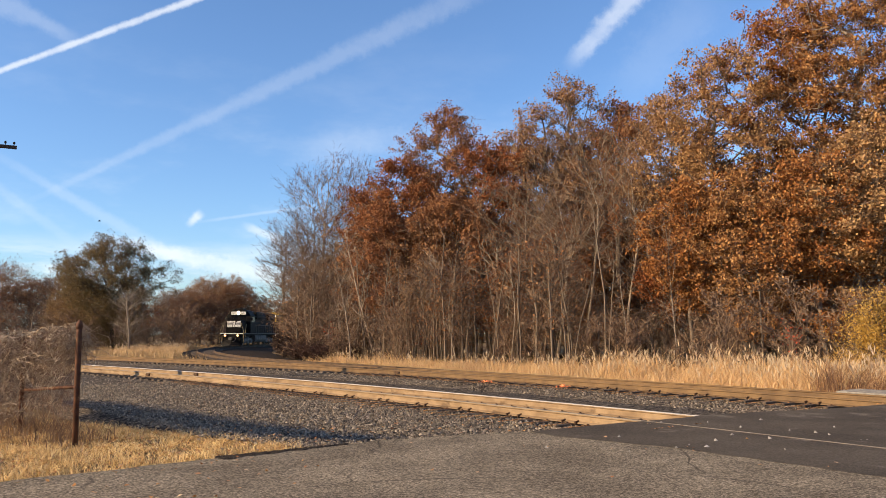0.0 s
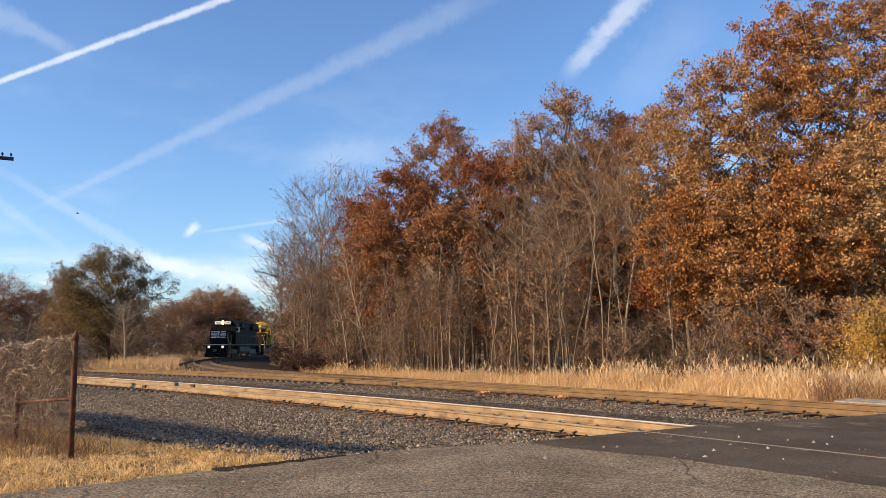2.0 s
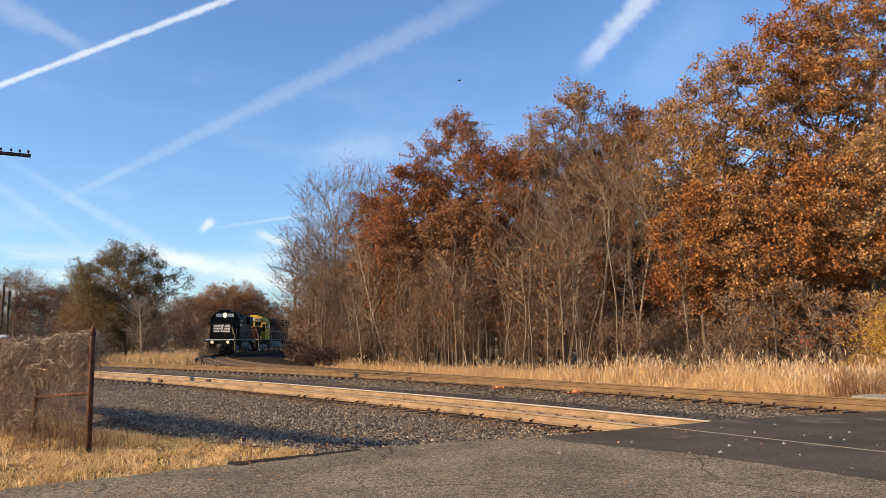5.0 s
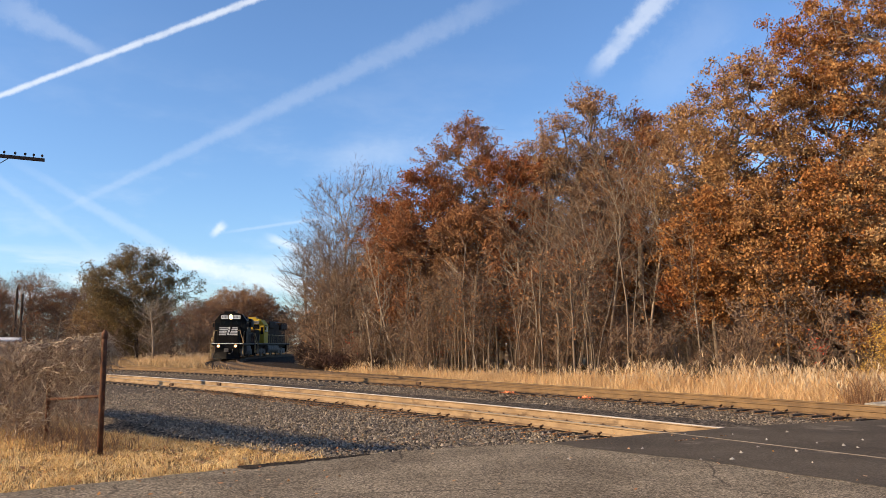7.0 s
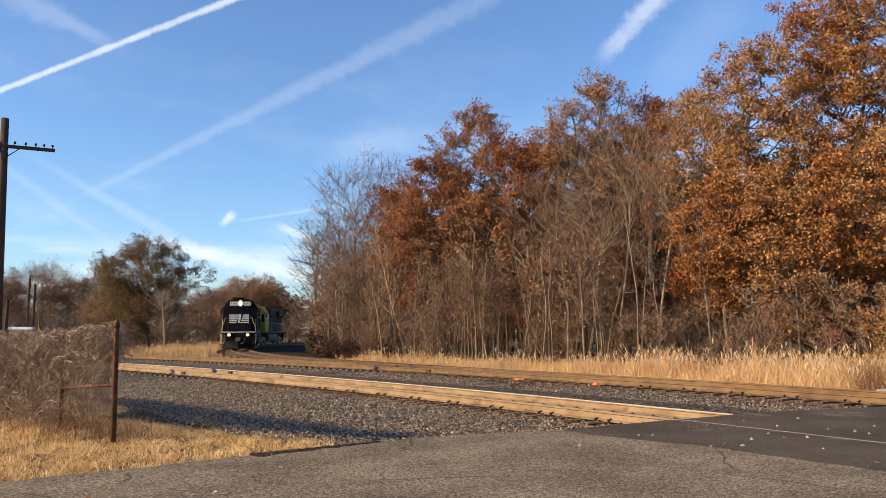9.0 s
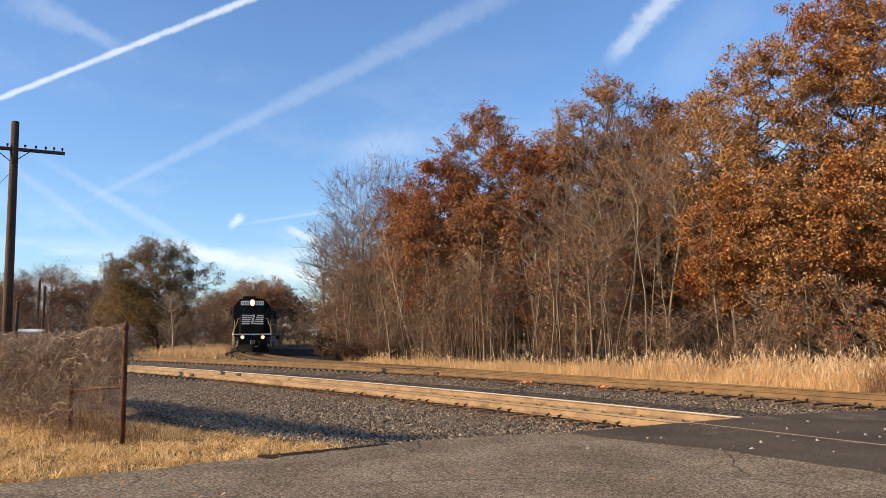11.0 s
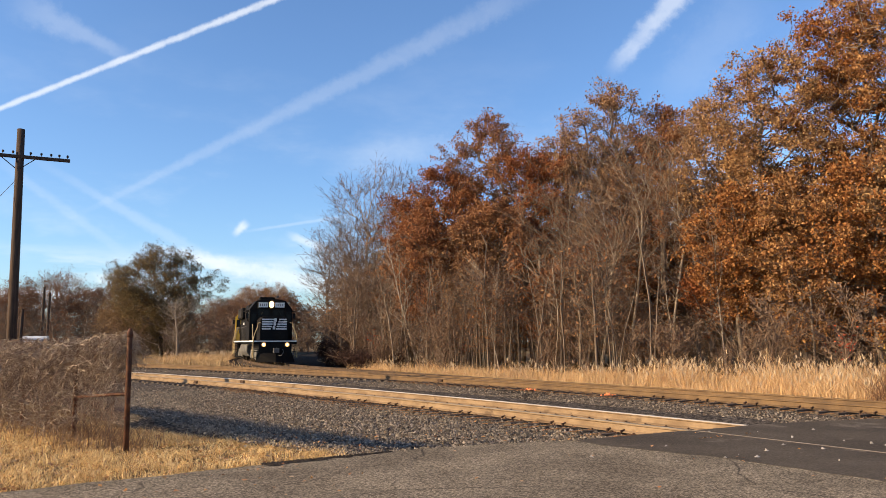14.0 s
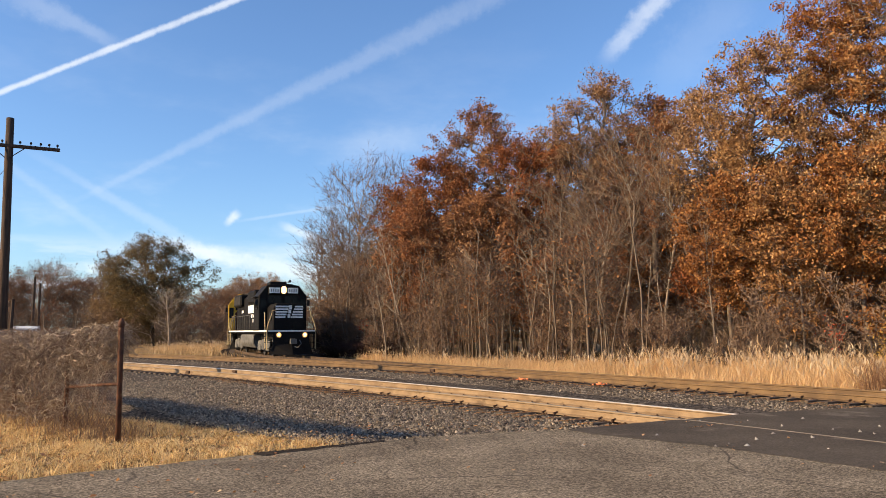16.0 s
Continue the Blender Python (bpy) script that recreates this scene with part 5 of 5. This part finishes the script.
def make_distance():
    def far_pole(x, y, h):
        e = empty("distant_pole", pose(x, y, -0.45), "plain brown pole among distant trees", "utility pole", "distant poles")
        part("pole", rod([(0, 0, 0), (0.1, 0, h)], [0.2, 0.15], 8), M_POLE, e)
    for x, y, h in ((-57.0, 110, 9.9), (-51.1, 100, 8.4), (-40.9, 75, 5.2)):
        far_pole(x, y, h)
    e = empty("white_trailer", pose(-46.3, 88, -0.4, 0, 0, 20), "white box trailer parked beyond the trees", "trailer")
    part("body", prism([(-1.05, 0.8), (1.05, 0.8), (1.05, 2.4), (0.6, 2.65), (-0.6, 2.65), (-1.05, 2.4)], -1.4, 1.4, 0.04), M_VAN, e)
    part("chassis", block((-1.35, 2.0, -0.8, 0.8, 0.55, 0.8), bevel=0.03), M_IRON, e)
    for x in (-0.5, 0.5):
        for y in (-0.95, 0.95):
            part("wheel", disc(0.42, 0.12), M_IRON, e, m=pose(x, y, 0.42))
    e = empty("crossing_panel", Matrix(), "grey weathered timber crossing panels beside the rail", "crossing panel")
    i = at_track(FAR, 18.0)
    p, s = FAR[i], side(FAR, i)
    a = math.degrees(math.atan2(s.y, s.x))
    for k in range(4):
        q = p + s * (1.05 + 0.27 * k)
        part("plank", block((-0.125, 0.125, -0.9, 0.9, -0.15, 0.03), bevel=0.012), M_SILVER, e, m=pose(q.x, q.y, 0.004 * k, 0, 0, a))
    spots = []
    for y, n in ((28.0, 22), (25.0, 30)):
        i = at_track(FAR, y)
        p, s = FAR[i], side(FAR, i)
        q = p - s * 1.28
        for _ in range(n):
            spots.append((q.x + random.gauss(0, 0.11), q.y + random.gauss(0, 0.06), -0.19 + abs(random.gauss(0, 0.03))))
    stones("painted_stones", spots, 0.05, M_MARK, "ballast stones sprayed with orange marking paint", "ballast")


def make_bird():
    """A small dark bird with spread wings; x is forward."""
    e = empty("bird", Matrix(), "small dark bird flying across the sky", "bird", "birds")
    part("body", rod([(-0.16, 0, 0), (-0.08, 0, 0.01), (0.0, 0, 0.02), (0.07, 0, 0.02), (0.11, 0, 0.03), (0.14, 0, 0.025)], [0.012, 0.03, 0.036, 0.03, 0.022, 0.004], 8), M_GRIME, e, smooth=True)
    for s in (-1, 1):
        bm = bmesh.new()
        top = [bm.verts.new(p) for p in ((0.05, s * 0.03, 0.03), (0.06, s * 0.12, 0.07), (-0.01, s * 0.26, 0.06), (-0.05, s * 0.12, 0.06), (-0.05, s * 0.03, 0.025))]
        low = [bm.verts.new(v.co - Vector((0, 0, 0.008))) for v in top]
        bm.faces.new(top)
        bm.faces.new(low[::-1])
        for i in range(5):
            bm.faces.new((top[i], low[i], low[(i + 1) % 5], top[(i + 1) % 5]))
        bmesh.ops.recalc_face_normals(bm, faces=bm.faces)
        part("wing", bm, M_GRIME, e)
    e.scale = (0.7, 0.7, 0.7)
    return e


# ---- locomotives ----
def locomotive(label, group, hood, cabin, nose, lit):
    """A four-axle road switcher; x is forward, the origin lies at rail height below its middle. Returns it and its wheelsets."""
    e = empty("locomotive", Matrix(), label, "locomotive", group)
    part("platform", block((-8.3, 8.3, -1.5, 1.5, 1.40, 1.60), (-8.25, 8.25, -0.9, 0.9, 1.05, 1.40), bevel=0.03), M_BLACK, e)
    part("sill_stripe", block((-8.3, 8.3, -1.508, -1.496, 1.52, 1.61), bevel=0), M_WHITE, e, "white painted stripe along the frame sill")
    # grey instead of white: the shade on this side is put into the colour
    part("sill_stripe", block((-8.3, 8.3, 1.496, 1.508, 1.52, 1.61), bevel=0), M_TANK, e, "stripe on the frame sill, greyed to imitate its shaded side")
    for x in (8.22, -8.36):
        part("pilot", block((x, x + 0.14, -1.12, 1.12, 0.42, 1.38), (x, x + 0.14, -1.5, 1.5, 1.36, 1.62), bevel=0.03), M_BLACK, e)
    part("pilot_stripe", block((8.362, 8.374, -1.45, 1.45, 1.52, 1.6), bevel=0), M_WHITE, e)
    plow = bmesh.new()
    v = [plow.verts.new(p) for p in ((8.3, -1.15, 0.75), (8.3, 1.15, 0.75), (8.3, 1.35, 0.14), (8.3, -1.35, 0.14), (8.5, 0, 0.75), (8.85, 0, 0.12))]
    for f in ((0, 4, 5, 3), (4, 1, 2, 5), (0, 1, 4), (3, 5, 2), (0, 3, 2, 1)):
        plow.faces.new([v[i] for i in f])
    bmesh.ops.recalc_face_normals(plow, faces=plow.faces)
    part("snow_plow", plow, M_BLACK, e)
    for d in (1, -1):
        part("coupler", block((min(d * 8.3, d * 8.95), max(d * 8.3, d * 8.95), -0.12, 0.12, 0.8, 1.05), (min(d * 8.75, d * 9.0), max(d * 8.75, d * 9.0), -0.2, 0.2, 0.76, 1.09), bevel=0.03), M_TANK, e)
        part("air_hose", rod([(d * 8.36, 0.5, 1.0), (d * 8.6, 0.55, 0.8), (d * 8.65, 0.35, 0.55), (d * 8.5, 0.15, 0.6)], 0.03, 6), M_TANK, e)
    # short hood, cab, long hood
    part("short_hood", prism([(-1.0, 1.6), (1.0, 1.6), (1.0, 3.05), (0.8, 3.28), (-0.8, 3.28), (-1.0, 3.05)], 5.5, 7.55, 0.04), nose, e)
    cab = part("cab", prism([(-1.55, 1.6), (1.55, 1.6), (1.55, 3.85), (1.05, 4.5), (0.5, 4.62), (-0.5, 4.62), (-1.05, 4.5), (-1.55, 3.85)], 3.55, 5.55, 0.03), cabin, e)
    for y0, y1 in ((0.12, 0.95), (-0.95, -0.12)):
        part("windscreen", block((5.54, 5.565, y0, y1, 3.36, 3.86), bevel=0), M_GLASS, cab, "dark cab window")
    for y0, y1 in ((1.1, 1.45), (-1.45, -1.1)):
        part("cab_door_window", block((5.54, 5.565, y0, y1, 2.7, 3.6), bevel=0), M_GLASS, cab)
    for y in (-1.562, 1.547):
        for x0, x1 in ((3.8, 4.45), (4.6, 5.3)):
            part("side_window", block((x0, x1, y, y + 0.015, 3.05, 3.7), bevel=0), M_GLASS, cab)
    part("board_housing", block((5.5, 5.74, -0.98, 0.98, 3.92, 4.42), bevel=0.04), cabin, cab)
    for y0, y1 in ((-0.93, -0.25), (0.25, 0.93)):
        b = part("number_board", block((5.74, 5.765, y0, y1, 4.0, 4.36), bevel=0), M_BOARD if lit else M_DIGIT, cab, "pale number board with dark bars" if lit else "grey number board with dark bars")
        for k in range(4):
            y = y0 + 0.1 + k * 0.14
            part("bar", block((5.765, 5.772, y, y + 0.06, 4.09, 4.27), bevel=0), M_DIGIT if lit else M_GRIME, b)
    for z in (4.13, 4.29):
        if lit:
            # added glowing disc, stands for the headlight's halo
            part("glare_disc", disc(0.185, 0.02, 20), M_GLARE, cab, "glowing disc for the warm glare round the headlight", m=pose(5.762, 0, z, 0, 0, 90))
        part("headlight", disc(0.105, 0.03, 16), M_LAMP if lit else M_BOARD, cab, m=pose(5.77, 0, z, 0, 0, 90))
    part("air_horn", rod([(4.6, 0.5, 4.62), (4.6, 0.5, 4.78), (5.1, 0.5, 4.82), (5.2, 0.5, 4.82)], [0.04, 0.04, 0.05, 0.1], 8), M_TANK, cab)
    part("beacon", block((4.2, 4.5, -0.3, 0.1, 4.6, 4.72), bevel=0.03), M_WHITE, cab)
    part("roof_vent", block((3.75, 4.95, -0.75, 0.35, 4.58, 4.80), bevel=0.05), cabin, cab)
    for y in (-1.0, 1.0):
        part("sunshade", block((3.75, 5.35, min(y * 1.56, y * 1.8), max(y * 1.56, y * 1.8), 3.74, 3.79), bevel=0.01), M_GRIME, cab)
        part("arm_rest", block((4.6, 5.3, min(y * 1.55, y * 1.62), max(y * 1.55, y * 1.62), 2.98, 3.04), bevel=0.01), M_GRIME, cab)
        part("mirror", block((5.42, 5.46, min(y * 1.6, y * 1.78), max(y * 1.6, y * 1.78), 3.2, 3.6), bevel=0.01), M_GRIME, cab)
        part("wiper", rod([(5.58, y * 0.5, 3.84), (5.585, y * 0.72, 3.45)], 0.012, 4), M_GRIME, cab)
    part("nose_door", block((7.552, 7.57, 0.28, 0.86, 1.7, 2.3), bevel=0.006), nose, e)
    part("brake_wheel", rod([(7.0, -1.06, 2.5), (7.0, -1.1, 2.5)], [0.26, 0.26], 14), M_GRIME, e)
    long_hood = part("long_hood", prism([(-0.95, 1.6), (0.95, 1.6), (0.95, 4.0), (0.65, 4.3), (-0.65, 4.3), (-0.95, 4.0)], -7.9, 3.55, 0.03), hood, e)
    for y in (-0.965, 0.95):
        for k in range(15):
            x = -7.6 + k * 0.72
            part("hood_door", block((x, x + 0.66, y, y + 0.015, 1.72, 3.35), bevel=0), hood, long_hood)
    part("radiator", block((-7.8, -4.4, -1.25, 1.25, 3.45, 4.38), bevel=0.1), hood, e)
    part("blower_housing", block((-1.2, 1.5, -1.22, 1.22, 3.5, 4.42), bevel=0.12), hood, e)
    for x in (-7.0, -5.9, -4.8, 0.1):
        part("roof_fan", rod([(x, 0, 4.3), (x, 0, 4.52), (x, 0, 4.54)], [0.5, 0.5, 0.3], 16), M_TANK, e)
    for x in (-7.2, -6.1, -5.0):
        for y in (-1.262, 1.25):
            part("radiator_grille", block((x - 0.45, x + 0.45, y, y + 0.012, 3.6, 4.2), bevel=0), M_GRIME, e)
    part("sand_filler", rod([(-7.5, 0.2, 4.3), (-7.5, 0.2, 4.46)], [0.12, 0.1], 8), M_GRIME, e)
    part("exhaust_stack", block((1.9, 2.6, -0.18, 0.18, 4.28, 4.55), (-3.4, -2.7, -0.18, 0.18, 4.28, 4.55), bevel=0.03), M_GRIME, e)
    # running gear
    part("fuel_tank", prism([(-1.2, 0.42), (1.2, 0.42), (1.42, 0.75), (1.42, 1.3), (1.2, 1.4), (-1.2, 1.4), (-1.42, 1.3), (-1.42, 0.75)], -2.7, 2.7, 0.06), M_TANK, e)
    for y in (-1.0, 1.0):
        part("air_tank", rod([(-2.5, y * 0.85, 1.15), (-4.0, y * 0.85, 1.15)], 0.18, 10), M_GRIME, e)
    sets = []
    for x in (-5.2, 5.2):
        truck = part("truck", block((x - 2.0, x + 2.0, 0.98, 1.16, 0.55, 0.95), (x - 2.0, x + 2.0, -1.16, -0.98, 0.55, 0.95), (x - 0.45, x + 0.45, -1.2, 1.2, 0.35, 1.05), (x - 1.9, x - 0.9, 1.0, 1.2, 0.3, 0.72), (x + 0.9, x + 1.9, 1.0, 1.2, 0.3, 0.72), (x - 1.9, x - 0.9, -1.2, -1.0, 0.3, 0.72), (x + 0.9, x + 1.9, -1.2, -1.0, 0.3, 0.72), bevel=0.05), M_TANK, e, "grey grimy truck frame")
        for dx in (-1.37, 1.37):
            w = disc(0.508, 0.07, 24)
            bmesh.ops.translate(w, verts=w.verts, vec=(0, 0.75, 0))
            half = disc(0.508, 0.07, 24)
            bmesh.ops.translate(half, verts=half.verts, vec=(0, -0.75, 0))
            axle = disc(0.09, 0.8, 10)
            for other in (half, axle):
                tmp = bpy.data.meshes.new("tmp")
                other.to_mesh(tmp)
                other.free()
                w.from_mesh(tmp)
                bpy.data.meshes.remove(tmp)
            ob = part("wheelset", w, M_WHEEL, truck, m=pose(x + dx, 0, 0.508))
            sets.append((ob, x + dx))
    # handrails and steps
    for y in (-1.42, 1.42):
        lines = [([(-7.6, y, 2.66), (3.4, y, 2.66)], 0.02)]
        lines += [([(-7.6 + k * 1.1, y, 1.6), (-7.6 + k * 1.1, y, 2.66)], 0.016) for k in range(11)]
        part("side_handrail", data("side_handrail", *tubes(lines, 5), M_TANK if lit else M_RAILING), None, e)
        for d in (1, -1):
            bow = [(d * 8.32, y * 1.05, 0.45), (d * 8.32, y * 1.05, 1.7), (d * 8.3, y * 1.0, 2.05), (d * 8.25, y * 0.86, 2.55), (d * 8.22, y * 0.84, 2.8), (d * 8.2, y * 0.7, 2.84)]
            part("corner_handrail", rod(bow, 0.032, 6), M_RAILING, e, "pale curved grab rail at the steps")
            bow = [(d * 7.55, y * 1.04, 0.5), (d * 7.55, y * 1.04, 1.6), (d * 7.3, y * 1.02, 2.0), (d * 7.1, y * 1.02, 2.7), (d * 6.9, y * 1.02, 2.72)]
            part("corner_handrail", rod(bow, 0.032, 6), M_RAILING, e)
            s = 1 if y > 0 else -1
            for z in (0.45, 0.83, 1.2):
                part("step", block((min(d * 7.6, d * 8.3), max(d * 7.6, d * 8.3), min(s * 1.12, s * 1.52), max(s * 1.12, s * 1.52), z, z + 0.04), bevel=0.01), M_GRIME, e)
    for y in (-0.8, 0.8):
        light = part("ditch_light", block((8.3, 8.46, y - 0.17, y + 0.17, 1.15, 1.49), bevel=0.03), M_BLACK, e)
        if lit:
            # the ditch light's warm halo, built as a glowing disc
            part("glare_disc", disc(0.15, 0.012, 20), M_GLARE, light, "glowing disc for the warm glare round the lens", m=pose(8.463, y, 1.32, 0, 0, 90))
        part("lens", disc(0.078, 0.012, 16), M_DITCH if lit else M_BOARD, light, "glowing ditch light" if lit else "", m=pose(8.47, y, 1.32, 0, 0, 90))
    if lit:
        for k in range(5):
            z = 2.42 + k * 0.165
            for y0, y1 in ((-0.86, -0.24 + 0.06 * k), (0.1 + 0.06 * k, 0.86)):
                part("nose_stripe", block((7.554, 7.566, y0, y1, z - 0.05, z + 0.05), bevel=0), M_WHITE, e, "white stripe painted on the nose")
        em = bmesh.new()
        for k in range(3):
            bmesh.ops.create_cube(em, size=1.0, matrix=Matrix.Translation((7.56, -0.02 + 0.05 * k, 2.5 + 0.27 * k)) @ Matrix.Diagonal((0.012, 0.17, 0.24, 1)))
        part("emblem_figure", em, M_WHITE, e, "pale slanted shape in the emblem")
        for y in (-0.985,):
            lb = bmesh.new()
            for k, (x0, x1, z0, z1) in enumerate(((-2.3, 0.9, 2.86, 3.42), (-0.9, 1.3, 2.52, 2.76), (-0.2, 1.4, 2.18, 2.42), (-5.3, -4.5, 2.95, 3.15))):
                bmesh.ops.create_cube(lb, size=1.0, matrix=Matrix.Translation(((x0 + x1) / 2, y, (z0 + z1) / 2)) @ Matrix.Diagonal((x1 - x0, 0.012, z1 - z0, 1)))
            part("side_marking", lb, M_WHITE, e, "white bars painted on the hood side")
    return e, sets


make_ground()
make_roads()
make_tracks()
make_ballast()
make_woods()
make_fence()
make_utility_pole()
make_distance()
make_grass()
lead, lead_sets = locomotive("black diesel locomotive with white stripes and lit headlights", "locomotives", M_BLACK, M_BLACK, M_BLACK, True)
trail, trail_sets = locomotive("second diesel locomotive, dark brown with a yellow cab", "locomotives", M_LOCO_BROWN, M_LOCO_YELLOW, M_LOCO_BROWN, False)
bird_1, bird_2 = make_bird(), make_bird()

# ---- what moves ----
TRAIN_FROM, TRAIN_TO = 99.5, 49.1  # y of the lead cab's front at the start and at the end


def along(line):
    """Lengths along a line of points."""
    out = [0.0]
    for a, b in zip(line, line[1:]):
        out.append(out[-1] + (b - a).length)
    return out


def motions():
    line = spline(CURVE, 0.2)
    run = along(line)
    ys, xs = [p.y for p in line], [p.x for p in line]

    def spot(s):
        return Vector((float(np.interp(s, run, xs)), float(np.interp(s, run, ys)), 0))

    start, stop = (float(np.interp(-y, [-v for v in ys], run)) for y in (TRAIN_FROM, TRAIN_TO))
    speed = (stop - start) / 16.0
    for thing, sets, back in ((lead, lead_sets, 6.8), (trail, trail_sets, 6.8 + 17.95)):
        rows = []
        for k in range(33):
            t = k * 0.5
            mid = start + speed * t - back
            a, b = spot(mid + 5.2), spot(mid - 5.2)
            d = a - b
            c = (a + b) / 2
            rows.append((t, pose(c.x, c.y, 0, 0, 0, math.degrees(math.atan2(d.y, d.x)))))
        walk(thing, rows)
        for ob, x in sets:
            walk(ob, [(k * 0.2, pose(x, 0, 0.508, 0, math.degrees(speed * k * 0.2 / 0.508), 0)) for k in range(81)])
    # the birds cross the sky and climb away
    for bird, rows in ((bird_1, ((0.0, -17.3, 45, 8.0), (0.5, -14.4, 45, 8.9), (1.0, -10.9, 45, 9.3), (1.5, -7.9, 45, 9.2), (2.5, -1.9, 43, 12.0), (4.0, 6.0, 36, 19.0), (16.0, 70.0, 5, 40.0))),
                       (bird_2, ((0.0, -38.0, 45, 10.0), (1.5, -22.7, 45, 9.15), (2.0, -18.4, 45, 9.1), (2.5, -14.3, 45, 9.55), (3.0, -10.5, 45, 9.3), (3.5, -6.6, 45, 9.2), (4.2, -2.0, 44, 11.0), (5.6, 6.0, 36, 19.0), (16.0, 64.0, 5, 40.0)))):
        walk(bird, [(t, pose(x, y, z, 8 * math.sin(t * 5), 0, 0)) for t, x, y, z in rows])


motions()
